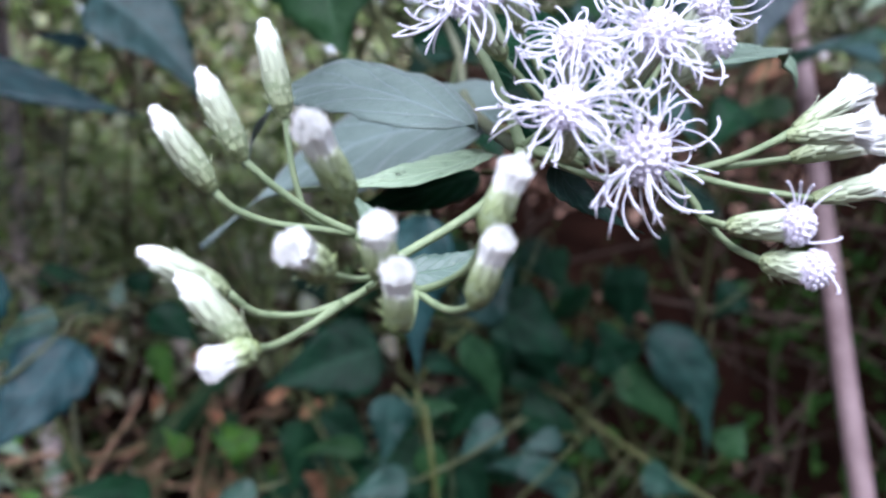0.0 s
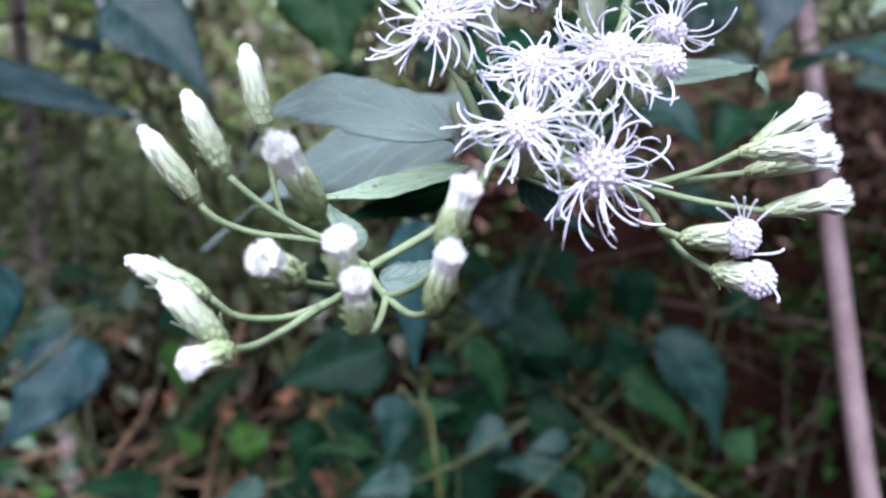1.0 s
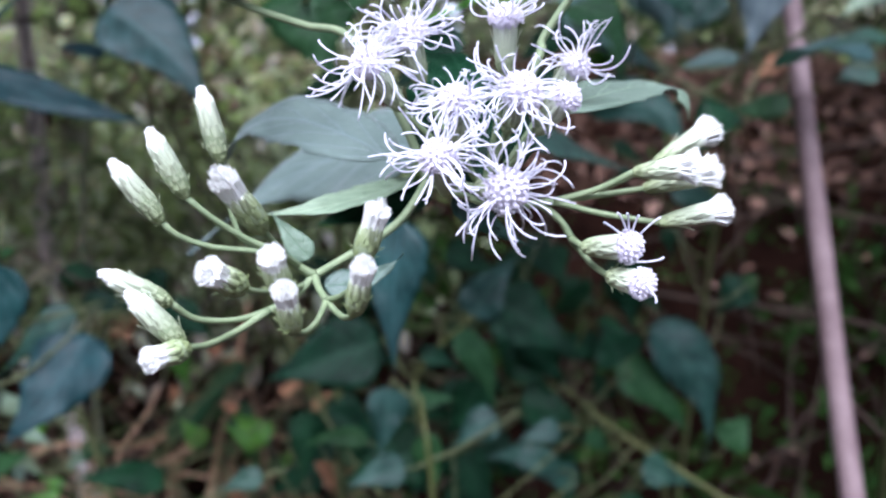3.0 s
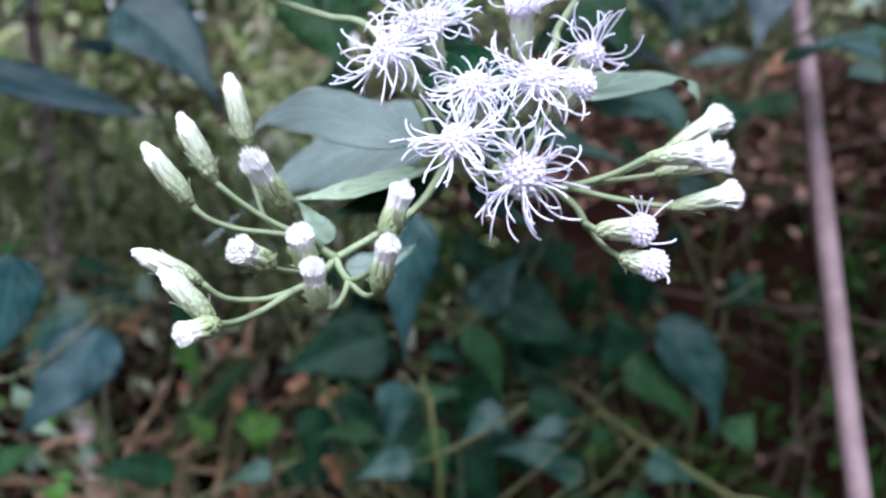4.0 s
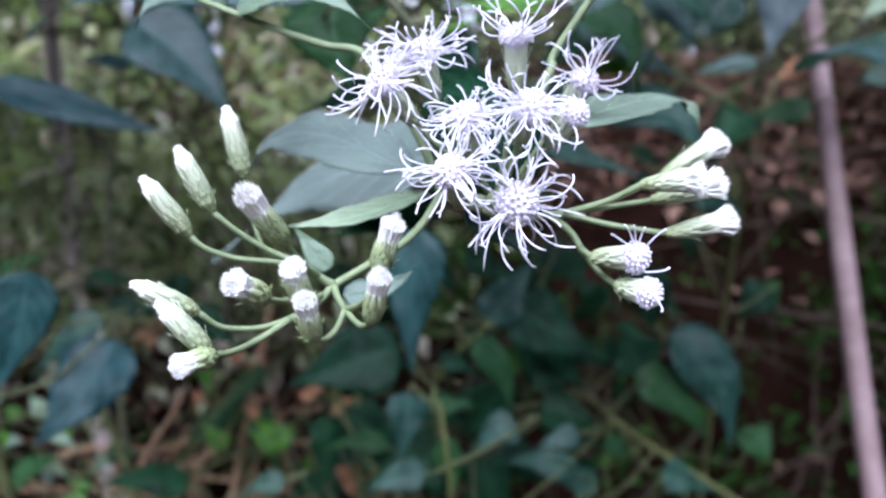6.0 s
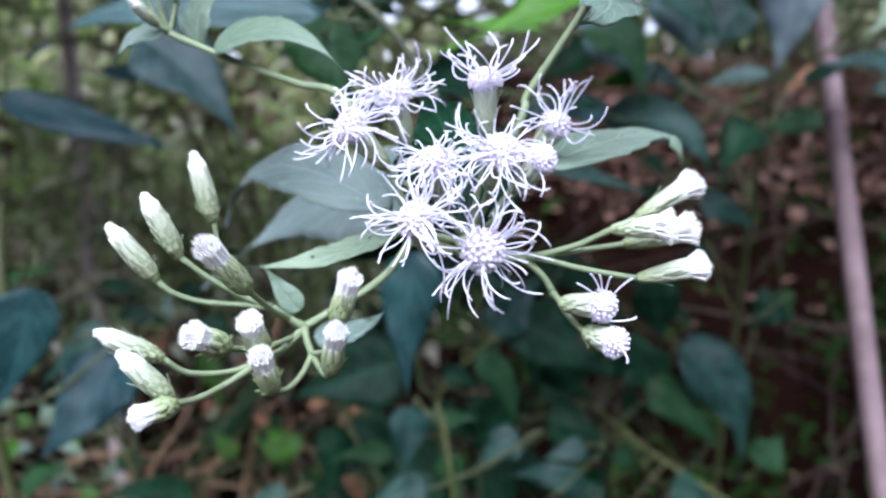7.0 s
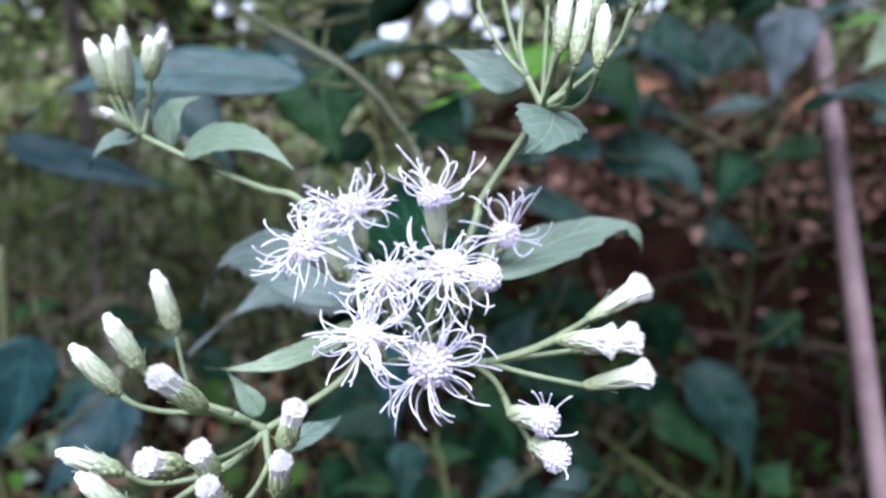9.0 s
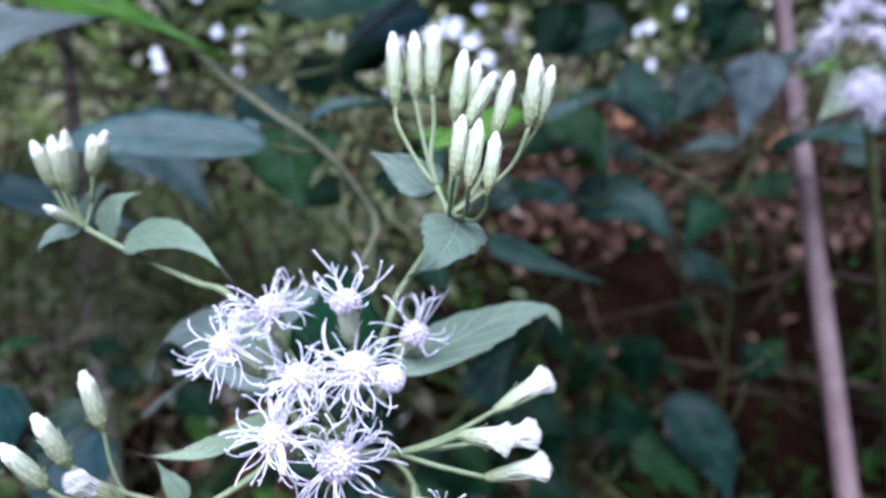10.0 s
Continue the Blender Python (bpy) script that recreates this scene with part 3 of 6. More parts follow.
head("closed", (0.0616, 0.1090, 1.5529), (0.0635, 0.1110, 1.5667), 0.0020)
head("closed", (0.0630, 0.1110, 1.5526), (0.0665, 0.1130, 1.5647), 0.0017)
head("closed", (0.0478, 0.0970, 1.5445), (0.0494, 0.1000, 1.5554), 0.0017)
head("closed", (0.0504, 0.0960, 1.5425), (0.0525, 0.0990, 1.5545), 0.0017)
head("closed", (0.0539, 0.0950, 1.5419), (0.0554, 0.0980, 1.5522), 0.0016)
head("closed", (-0.0470, 0.1250, 1.5423), (-0.0488, 0.1220, 1.5535), 0.0019)
head("closed", (-0.0456, 0.1260, 1.5418), (-0.0462, 0.1250, 1.5545), 0.0019)
head("closed", (-0.0425, 0.1250, 1.5407), (-0.0396, 0.1200, 1.5555), 0.0020)
head("closed", (-0.0393, 0.1280, 1.5448), (-0.0380, 0.1280, 1.5544), 0.0018)
head("closed", (-0.0381, 0.1270, 1.5450), (-0.0329, 0.1250, 1.5552), 0.0018)
head("closed", (-0.0422, 0.1240, 1.5342), (-0.0451, 0.1180, 1.5390), 0.0015)

# stalks of the flower heads
stem("stalk", [(0.0124, 0.1089, 1.4929), (0.0062, 0.1030, 1.4851), (-0.0074, 0.0975, 1.4774)], 0.00080, 0.00068)
stem("stalk", [(-0.0074, 0.0975, 1.4774), (-0.0097, 0.0962, 1.4794), (-0.0122, 0.0945, 1.4821)], 0.00076, 0.00062)
stem("stalk", [(-0.0122, 0.0945, 1.4821), (-0.0166, 0.0925, 1.4831), (-0.0225, 0.0895, 1.4845), (-0.0267, 0.0870, 1.4869), (-0.0285, 0.0860, 1.4892)], 0.00050, 0.00050)
stem("stalk", [(-0.0122, 0.0945, 1.4821), (-0.0173, 0.0920, 1.4853), (-0.0216, 0.0895, 1.4891), (-0.0251, 0.0880, 1.4928)], 0.00056, 0.00050)
stem("stalk", [(-0.0122, 0.0945, 1.4821), (-0.0179, 0.0935, 1.4844), (-0.0199, 0.0930, 1.4902), (-0.0207, 0.0928, 1.4979)], 0.00048, 0.00042)
stem("stalk", [(-0.0099, 0.0962, 1.4796), (-0.0104, 0.0895, 1.4831), (-0.0110, 0.0810, 1.4887)], 0.00050, 0.00050)
stem("stalk", [(-0.0074, 0.0975, 1.4774), (-0.0103, 0.0935, 1.4746), (-0.0135, 0.0895, 1.4735)], 0.00070, 0.00062)
stem("stalk", [(-0.0135, 0.0895, 1.4735), (-0.0183, 0.0865, 1.4729), (-0.0230, 0.0825, 1.4744), (-0.0257, 0.0800, 1.4777)], 0.00052, 0.00050)
stem("stalk", [(-0.0135, 0.0895, 1.4735), (-0.0174, 0.0850, 1.4716), (-0.0197, 0.0785, 1.4717), (-0.0214, 0.0745, 1.4726)], 0.00060, 0.00052)
stem("stalk", [(-0.0214, 0.0745, 1.4726), (-0.0221, 0.0747, 1.4729)], 0.00048, 0.00048)
stem("stalk", [(-0.0214, 0.0745, 1.4726), (-0.0206, 0.0730, 1.4732)], 0.00048, 0.00048)
stem("stalk", [(-0.0090, 0.0960, 1.4761), (-0.0105, 0.0880, 1.4773), (-0.0119, 0.0805, 1.4794), (-0.0130, 0.0757, 1.4812)], 0.00046, 0.00046)
stem("stalk", [(-0.0103, 0.0935, 1.4746), (-0.0080, 0.0820, 1.4781), (-0.0065, 0.0725, 1.4817)], 0.00046, 0.00046)
stem("stalk", [(-0.0074, 0.0975, 1.4774), (-0.0057, 0.0930, 1.4763), (-0.0035, 0.0880, 1.4757)], 0.00062, 0.00056)
stem("stalk", [(-0.0035, 0.0880, 1.4757), (-0.0037, 0.0820, 1.4745), (-0.0040, 0.0755, 1.4748), (-0.0046, 0.0705, 1.4764)], 0.00048, 0.00048)
stem("stalk", [(-0.0035, 0.0880, 1.4757), (-0.0001, 0.0835, 1.4779), (0.0032, 0.0780, 1.4815), (0.0046, 0.0735, 1.4858)], 0.00048, 0.00048)
stem("stalk", [(-0.0035, 0.0880, 1.4757), (-0.0007, 0.0825, 1.4753), (0.0015, 0.0775, 1.4762), (0.0034, 0.0730, 1.4782)], 0.00048, 0.00048)
stem("stalk", [(0.0124, 0.1089, 1.4929), (0.0244, 0.1050, 1.4886), (0.0349, 0.1010, 1.4898)], 0.00076, 0.00070)
stem("stalk", [(0.0349, 0.1010, 1.4898), (0.0433, 0.1045, 1.4914), (0.0493, 0.1070, 1.4935), (0.0541, 0.1085, 1.4958)], 0.00054, 0.00048)
stem("stalk", [(0.0349, 0.1010, 1.4898), (0.0421, 0.0995, 1.4922), (0.0477, 0.0975, 1.4953)], 0.00056, 0.00050)
stem("stalk", [(0.0349, 0.1010, 1.4898), (0.0433, 0.1010, 1.4910), (0.0505, 0.1015, 1.4919)], 0.00052, 0.00048)
stem("stalk", [(0.0349, 0.1010, 1.4898), (0.0427, 0.0998, 1.4879), (0.0524, 0.0980, 1.4865)], 0.00052, 0.00048)
stem("stalk", [(0.0327, 0.1018, 1.4892), (0.0362, 0.1010, 1.4862), (0.0380, 0.1005, 1.4831)], 0.00062, 0.00056)
stem("stalk", [(0.0380, 0.1005, 1.4831), (0.0389, 0.0935, 1.4833)], 0.00056, 0.00054)
stem("stalk", [(0.0380, 0.1005, 1.4831), (0.0405, 0.0955, 1.4801), (0.0426, 0.0905, 1.4791)], 0.00054, 0.00048)
stem("stalk", [(0.0124, 0.1089, 1.4929), (0.0225, 0.1055, 1.4915)], 0.00084, 0.00076)
stem("stalk", [(0.0225, 0.1055, 1.4915), (0.0220, 0.1025, 1.4913), (0.0215, 0.0975, 1.4930)], 0.00059, 0.00050)
stem("stalk", [(0.0124, 0.1089, 1.4929), (0.0195, 0.1005, 1.4910), (0.0165, 0.0935, 1.4925)], 0.00059, 0.00050)
stem("stalk", [(0.0225, 0.1055, 1.4915), (0.0205, 0.1038, 1.4945), (0.0185, 0.1000, 1.4995)], 0.00059, 0.00050)
stem("stalk", [(0.0225, 0.1055, 1.4915), (0.0245, 0.1050, 1.4958), (0.0265, 0.1025, 1.5020)], 0.00059, 0.00050)
stem("stalk", [(0.0124, 0.1089, 1.4929), (0.0155, 0.1045, 1.4978), (0.0085, 0.1015, 1.5060)], 0.00059, 0.00050)
stem("stalk", [(0.0225, 0.1055, 1.4915), (0.0170, 0.1072, 1.4998), (0.0115, 0.1070, 1.5100)], 0.00059, 0.00050)
stem("stalk", [(0.0225, 0.1055, 1.4915), (0.0283, 0.1090, 1.4978), (0.0340, 0.1105, 1.5060)], 0.00059, 0.00050)
stem("stalk", [(0.0225, 0.1055, 1.4915), (0.0244, 0.1055, 1.5005), (0.0262, 0.1035, 1.5115)], 0.00059, 0.00050)
stem("stalk", [(0.0225, 0.1055, 1.4915), (0.0270, 0.1038, 1.4958), (0.0315, 0.1000, 1.5020)], 0.00059, 0.00050)
# side branches and the arching main stem
stem("branch", [(0.0124, 0.1089, 1.4929), (0.0066, 0.1105, 1.5060), (-0.0022, 0.1140, 1.5189), (-0.0110, 0.1170, 1.5215), (-0.0213, 0.1200, 1.5250), (-0.0299, 0.1225, 1.5283), (-0.0410, 0.1262, 1.5328)], 0.00090, 0.00062)
stem("stalk", [(-0.0410, 0.1262, 1.5328), (-0.0448, 0.1258, 1.5367), (-0.0470, 0.1250, 1.5423)], 0.00046, 0.00042)
stem("stalk", [(-0.0410, 0.1262, 1.5328), (-0.0437, 0.1262, 1.5364), (-0.0456, 0.1260, 1.5418)], 0.00046, 0.00042)
stem("stalk", [(-0.0410, 0.1262, 1.5328), (-0.0420, 0.1256, 1.5364), (-0.0425, 0.1250, 1.5407)], 0.00046, 0.00042)
stem("stalk", [(-0.0410, 0.1262, 1.5328), (-0.0396, 0.1275, 1.5390), (-0.0393, 0.1280, 1.5448)], 0.00046, 0.00042)
stem("stalk", [(-0.0396, 0.1275, 1.5390), (-0.0381, 0.1270, 1.5450)], 0.00042, 0.00042)
stem("stalk", [(-0.0410, 0.1262, 1.5328), (-0.0422, 0.1240, 1.5342)], 0.00042, 0.00042)
stem("branch", [(0.0225, 0.1055, 1.4915), (0.0327, 0.1110, 1.5145), (0.0336, 0.1125, 1.5182), (0.0421, 0.1115, 1.5306), (0.0457, 0.1095, 1.5361)], 0.00084, 0.00070)
stem("stalk", [(0.0457, 0.1095, 1.5361), (0.0431, 0.1120, 1.5418)], 0.00060, 0.00056)
stem("stalk", [(0.0431, 0.1120, 1.5418), (0.0393, 0.1160, 1.5460), (0.0345, 0.1200, 1.5543), (0.0339, 0.1220, 1.5581)], 0.00048, 0.00044)
stem("stalk", [(0.0431, 0.1120, 1.5418), (0.0405, 0.1170, 1.5494), (0.0383, 0.1210, 1.5593)], 0.00048, 0.00044)
stem("stalk", [(0.0431, 0.1120, 1.5418), (0.0418, 0.1150, 1.5474), (0.0423, 0.1185, 1.5542), (0.0420, 0.1200, 1.5605)], 0.00048, 0.00044)
stem("stalk", [(0.0457, 0.1095, 1.5361), (0.0463, 0.1120, 1.5451), (0.0470, 0.1140, 1.5547)], 0.00046, 0.00042)
stem("stalk", [(0.0457, 0.1095, 1.5361), (0.0479, 0.1135, 1.5450), (0.0497, 0.1170, 1.5563)], 0.00044, 0.00042)
stem("stalk", [(0.0457, 0.1095, 1.5361), (0.0475, 0.1105, 1.5440), (0.0493, 0.1110, 1.5530)], 0.00046, 0.00042)
stem("stalk", [(0.0457, 0.1095, 1.5361), (0.0502, 0.1110, 1.5400), (0.0533, 0.1125, 1.5460), (0.0549, 0.1130, 1.5513)], 0.00046, 0.00042)
stem("stalk", [(0.0457, 0.1095, 1.5361), (0.0520, 0.1095, 1.5400), (0.0585, 0.1095, 1.5460), (0.0616, 0.1090, 1.5529)], 0.00052, 0.00044)
stem("stalk", [(0.0585, 0.1095, 1.5460), (0.0630, 0.1110, 1.5526)], 0.00044, 0.00042)
stem("stalk", [(0.0457, 0.1095, 1.5361), (0.0464, 0.1040, 1.5390), (0.0478, 0.0970, 1.5445)], 0.00046, 0.00042)
stem("stalk", [(0.0457, 0.1095, 1.5361), (0.0491, 0.1030, 1.5369), (0.0504, 0.0960, 1.5425)], 0.00046, 0.00042)
stem("stalk", [(0.0457, 0.1095, 1.5361), (0.0508, 0.1030, 1.5358), (0.0533, 0.0985, 1.5384), (0.0539, 0.0950, 1.5419)], 0.00046, 0.00042)
stem("main_stem", [(0.0124, 0.1089, 1.4929), (0.0108, 0.1320, 1.4935), (0.0055, 0.1720, 1.5003), (0.0056, 0.2450, 1.5152), (0.0000, 0.2500, 1.5278), (-0.0101, 0.2480, 1.5427), (-0.0202, 0.2460, 1.5529), (-0.0308, 0.2480, 1.5598), (-0.0538, 0.2750, 1.5717), (-0.0838, 0.3200, 1.5861), (-0.1322, 0.4000, 1.6111), (-0.2184, 0.5915, 1.6600), (-0.3400, 0.7200, 1.6200), (-0.4500, 0.8000, 1.3000), (-0.4700, 0.8200, 0.6000), (-0.4600, 0.8000, 0.0000)], 0.00120, 0.00600)

# leaves of the flowering shrub: base, bend, tip, width, facing
leaf((0.0056, 0.1196, 1.4954), (-0.0370, 0.1570, 1.5155), (-0.0440, 0.1540, 1.4855), 0.0225, (-0.100, -0.620, 0.780), LEAF_VELVET_SKYLIT, fold=0.12)
leaf((0.0147, 0.1524, 1.4958), (-0.0306, 0.2087, 1.4959), (-0.0669, 0.1872, 1.4605), 0.0500, (-0.150, -0.680, 0.720), LEAF_VELVET_SKYLIT, fold=0.08)
leaf((0.0075, 0.1245, 1.4911), (-0.0017, 0.0932, 1.4892), (-0.0221, 0.1057, 1.4868), 0.0105, (-0.100, -0.550, 0.800), LEAF_PALE, fold=0.35)
leaf((0.0351, 0.1024, 1.5056), (0.0690, 0.1514, 1.5145), (0.0696, 0.1413, 1.5041), 0.0205, (-0.150, -0.500, 0.850), LEAF_PALE, fold=0.2)
leaf((0.0669, 0.1426, 1.5085), (0.0704, 0.1409, 1.5061), (0.0703, 0.1425, 1.5018), 0.0040, (0.400, -0.850, 0.250), LEAF_YOUNG, fold=0.3)
leaf((0.0183, 0.1125, 1.4906), (0.0209, 0.1131, 1.4837), (0.0337, 0.1140, 1.4784), 0.0110, (0.200, -0.700, 0.600), LEAF, fold=0.2)
leaf((0.0225, 0.1055, 1.4915), (0.0185, 0.1268, 1.5205), (0.0051, 0.1759, 1.5174), 0.0340, (0.000, -0.450, 0.900), LEAF_SHADED, fold=0.12)
leaf((0.0473, 0.1094, 1.5363), (0.0478, 0.0951, 1.5309), (0.0401, 0.0867, 1.5282), 0.0175, (0.150, -0.850, 0.500), LEAF_YOUNG, fold=0.12)
leaf((0.0423, 0.1199, 1.5402), (0.0351, 0.1222, 1.5456), (0.0246, 0.1281, 1.5496), 0.0150, (-0.100, -0.700, 0.700), LEAF_YOUNG, fold=0.2)
leaf((-0.0082, 0.0980, 1.4803), (-0.0117, 0.0990, 1.4843), (-0.0157, 0.1000, 1.4893), 0.0065, (0.30, -0.90, 0.20), LEAF_YOUNG, fold=0.20)
leaf((-0.0057, 0.0970, 1.4758), (0.0039, 0.0981, 1.4756), (0.0083, 0.0992, 1.4811), 0.0078, (-0.10, -0.75, 0.65), LEAF_YOUNG, fold=0.25)
leaf((-0.0301, 0.1225, 1.5295), (-0.0122, 0.1163, 1.5369), (-0.0001, 0.1100, 1.5230), 0.0138, (0.10, -0.70, 0.70), LEAF_YOUNG, fold=0.20)
leaf((-0.0413, 0.1250, 1.5329), (-0.0483, 0.1225, 1.5341), (-0.0507, 0.1200, 1.5258), 0.0075, (-0.20, -0.80, 0.50), LEAF_YOUNG, fold=0.20)
leaf((-0.0345, 0.1260, 1.5301), (-0.0366, 0.1265, 1.5412), (-0.0243, 0.1270, 1.5409), 0.0113, (-0.30, -0.85, 0.40), LEAF_YOUNG, fold=0.30)
leaf((-0.0436, 0.1310, 1.5338), (-0.0435, 0.1315, 1.5404), (-0.0355, 0.1320, 1.5441), 0.0087, (-0.20, -0.85, 0.40), LEAF_YOUNG, fold=0.30)
# leaves behind the flowers, shrub by shrub
leaf((-0.0897, 0.4361, 1.5751), (-0.0770, 0.4364, 1.5711), (-0.0643, 0.4368, 1.5672), 0.0134, (0.000, -0.800, 0.600), DRY, fold=0.38, parent=shrub_a)
leaf((0.4694, 0.9784, 1.5509), (0.4322, 0.9645, 1.5430), (0.3958, 0.9467, 1.5175), 0.0419, (0.000, -0.700, 0.700), DRY, fold=0.38, parent=shrub_c)
leaf((0.2265, 1.0787, 1.5698), (0.2563, 1.0821, 1.5731), (0.2861, 1.0855, 1.5764), 0.0520, (0.000, -0.700, 0.700), DRY, fold=0.38, parent=shrub_c)
leaf((-0.1538, 0.7570, 1.1577), (-0.1442, 0.7418, 1.1334), (-0.1349, 0.7268, 1.1098), 0.0375, (0.000, -0.800, 0.600), DRY, fold=0.38, parent=shrub_b)
leaf((-0.1537, 0.7420, 1.0903), (-0.1421, 0.7268, 1.0651), (-0.1308, 0.7117, 1.0407), 0.0333, (0.000, -0.800, 0.600), DRY, fold=0.38, parent=shrub_b)
leaf((0.0098, 0.1858, 1.4813), (-0.0121, 0.1808, 1.4751), (-0.0335, 0.1758, 1.4690), 0.0232, (0.000, -0.500, 0.850), LEAF_SHADED, fold=0.15, parent=shrub_a)
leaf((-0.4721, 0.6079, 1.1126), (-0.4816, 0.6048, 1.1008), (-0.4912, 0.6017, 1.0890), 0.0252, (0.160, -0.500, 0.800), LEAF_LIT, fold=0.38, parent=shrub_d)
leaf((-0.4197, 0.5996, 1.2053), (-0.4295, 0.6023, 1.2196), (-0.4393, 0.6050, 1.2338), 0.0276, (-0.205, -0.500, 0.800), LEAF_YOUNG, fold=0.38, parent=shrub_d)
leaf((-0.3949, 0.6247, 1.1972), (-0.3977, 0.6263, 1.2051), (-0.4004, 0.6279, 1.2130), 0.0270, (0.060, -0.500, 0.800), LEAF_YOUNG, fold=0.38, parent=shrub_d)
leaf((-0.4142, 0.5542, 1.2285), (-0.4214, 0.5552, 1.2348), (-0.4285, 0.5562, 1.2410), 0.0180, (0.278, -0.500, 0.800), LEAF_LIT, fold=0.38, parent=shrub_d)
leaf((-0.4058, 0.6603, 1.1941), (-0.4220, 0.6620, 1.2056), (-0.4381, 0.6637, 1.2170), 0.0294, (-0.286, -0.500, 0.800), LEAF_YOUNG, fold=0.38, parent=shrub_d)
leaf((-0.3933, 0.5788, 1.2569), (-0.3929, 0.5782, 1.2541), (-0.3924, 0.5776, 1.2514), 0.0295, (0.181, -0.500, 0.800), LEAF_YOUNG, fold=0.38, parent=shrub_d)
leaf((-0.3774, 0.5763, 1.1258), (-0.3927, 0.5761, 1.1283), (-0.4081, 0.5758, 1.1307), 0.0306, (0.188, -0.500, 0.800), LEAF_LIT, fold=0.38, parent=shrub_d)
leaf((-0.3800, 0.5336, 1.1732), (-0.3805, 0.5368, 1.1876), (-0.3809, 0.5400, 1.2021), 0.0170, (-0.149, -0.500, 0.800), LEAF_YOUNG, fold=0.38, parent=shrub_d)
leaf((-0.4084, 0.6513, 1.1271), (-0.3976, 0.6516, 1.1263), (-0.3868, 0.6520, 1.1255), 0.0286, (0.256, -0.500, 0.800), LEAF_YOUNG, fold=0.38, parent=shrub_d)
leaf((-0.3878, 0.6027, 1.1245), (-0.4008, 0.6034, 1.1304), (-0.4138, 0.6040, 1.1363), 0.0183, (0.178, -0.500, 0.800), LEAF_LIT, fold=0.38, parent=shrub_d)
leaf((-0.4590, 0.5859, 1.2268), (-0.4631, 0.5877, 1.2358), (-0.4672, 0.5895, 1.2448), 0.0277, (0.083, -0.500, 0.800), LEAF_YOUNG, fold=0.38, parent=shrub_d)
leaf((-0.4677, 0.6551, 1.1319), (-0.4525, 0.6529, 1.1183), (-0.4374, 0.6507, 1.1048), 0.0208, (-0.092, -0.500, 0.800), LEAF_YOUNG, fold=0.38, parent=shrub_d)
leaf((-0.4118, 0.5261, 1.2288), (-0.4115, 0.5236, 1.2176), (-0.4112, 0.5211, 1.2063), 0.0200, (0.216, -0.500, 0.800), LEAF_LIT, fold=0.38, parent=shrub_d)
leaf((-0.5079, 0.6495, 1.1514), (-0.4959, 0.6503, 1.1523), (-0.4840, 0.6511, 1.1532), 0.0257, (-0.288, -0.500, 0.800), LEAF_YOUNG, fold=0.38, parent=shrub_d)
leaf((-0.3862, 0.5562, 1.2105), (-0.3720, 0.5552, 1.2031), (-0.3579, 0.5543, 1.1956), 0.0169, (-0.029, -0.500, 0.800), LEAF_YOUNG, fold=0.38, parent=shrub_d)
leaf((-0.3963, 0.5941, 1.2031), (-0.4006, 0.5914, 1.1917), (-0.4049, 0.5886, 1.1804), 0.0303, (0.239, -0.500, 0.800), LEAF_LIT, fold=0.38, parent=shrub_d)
leaf((-0.3201, 0.9416, 1.1342), (-0.3189, 0.9379, 1.1171), (-0.3176, 0.9342, 1.1001), 0.0443, (0.162, -0.500, 0.800), DRY, fold=0.38, parent=shrub_d)
leaf((-0.1673, 0.8136, 1.0413), (-0.1589, 0.8099, 1.0227), (-0.1505, 0.8062, 1.0041), 0.0411, (-0.250, -0.500, 0.800), DRY, fold=0.38, parent=shrub_d)
leaf((-0.3137, 0.8428, 1.1398), (-0.3194, 0.8380, 1.1197), (-0.3251, 0.8333, 1.0996), 0.0246, (0.188, -0.500, 0.800), DRY, fold=0.38, parent=shrub_d)
leaf((-0.2888, 0.8012, 1.1923), (-0.2991, 0.8013, 1.1952), (-0.3094, 0.8015, 1.1980), 0.0364, (-0.183, -0.500, 0.800), DRY, fold=0.38, parent=shrub_d)
leaf((-0.1723, 0.9107, 0.9612), (-0.1681, 0.9052, 0.9352), (-0.1639, 0.8996, 0.9092), 0.0271, (0.043, -0.500, 0.800), DRY, fold=0.38, parent=shrub_d)
leaf((-0.3044, 0.8372, 0.9975), (-0.2974, 0.8317, 0.9709), (-0.2905, 0.8262, 0.9443), 0.0261, (-0.016, -0.500, 0.800), DRY, fold=0.38, parent=shrub_d)
leaf((-0.2188, 0.9253, 1.1012), (-0.2403, 0.9214, 1.0886), (-0.2619, 0.9175, 1.0760), 0.0330, (-0.024, -0.500, 0.800), DRY, fold=0.38, parent=shrub_d)
leaf((-0.2668, 0.8338, 1.0471), (-0.2656, 0.8282, 1.0219), (-0.2644, 0.8227, 0.9966), 0.0386, (-0.173, -0.500, 0.800), DRY, fold=0.38, parent=shrub_d)
leaf((-0.2118, 0.8186, 1.0286), (-0.2011, 0.8134, 1.0026), (-0.1903, 0.8081, 0.9766), 0.0274, (-0.046, -0.500, 0.800), DRY, fold=0.38, parent=shrub_d)
leaf((-0.2724, 0.7822, 1.1342), (-0.2732, 0.7797, 1.1233), (-0.2741, 0.7773, 1.1124), 0.0266, (-0.119, -0.500, 0.800), DRY, fold=0.38, parent=shrub_d)
leaf((-0.3501, 0.8562, 1.1109), (-0.3424, 0.8535, 1.0970), (-0.3346, 0.8508, 1.0831), 0.0431, (0.029, -0.500, 0.800), DRY, fold=0.38, parent=shrub_d)
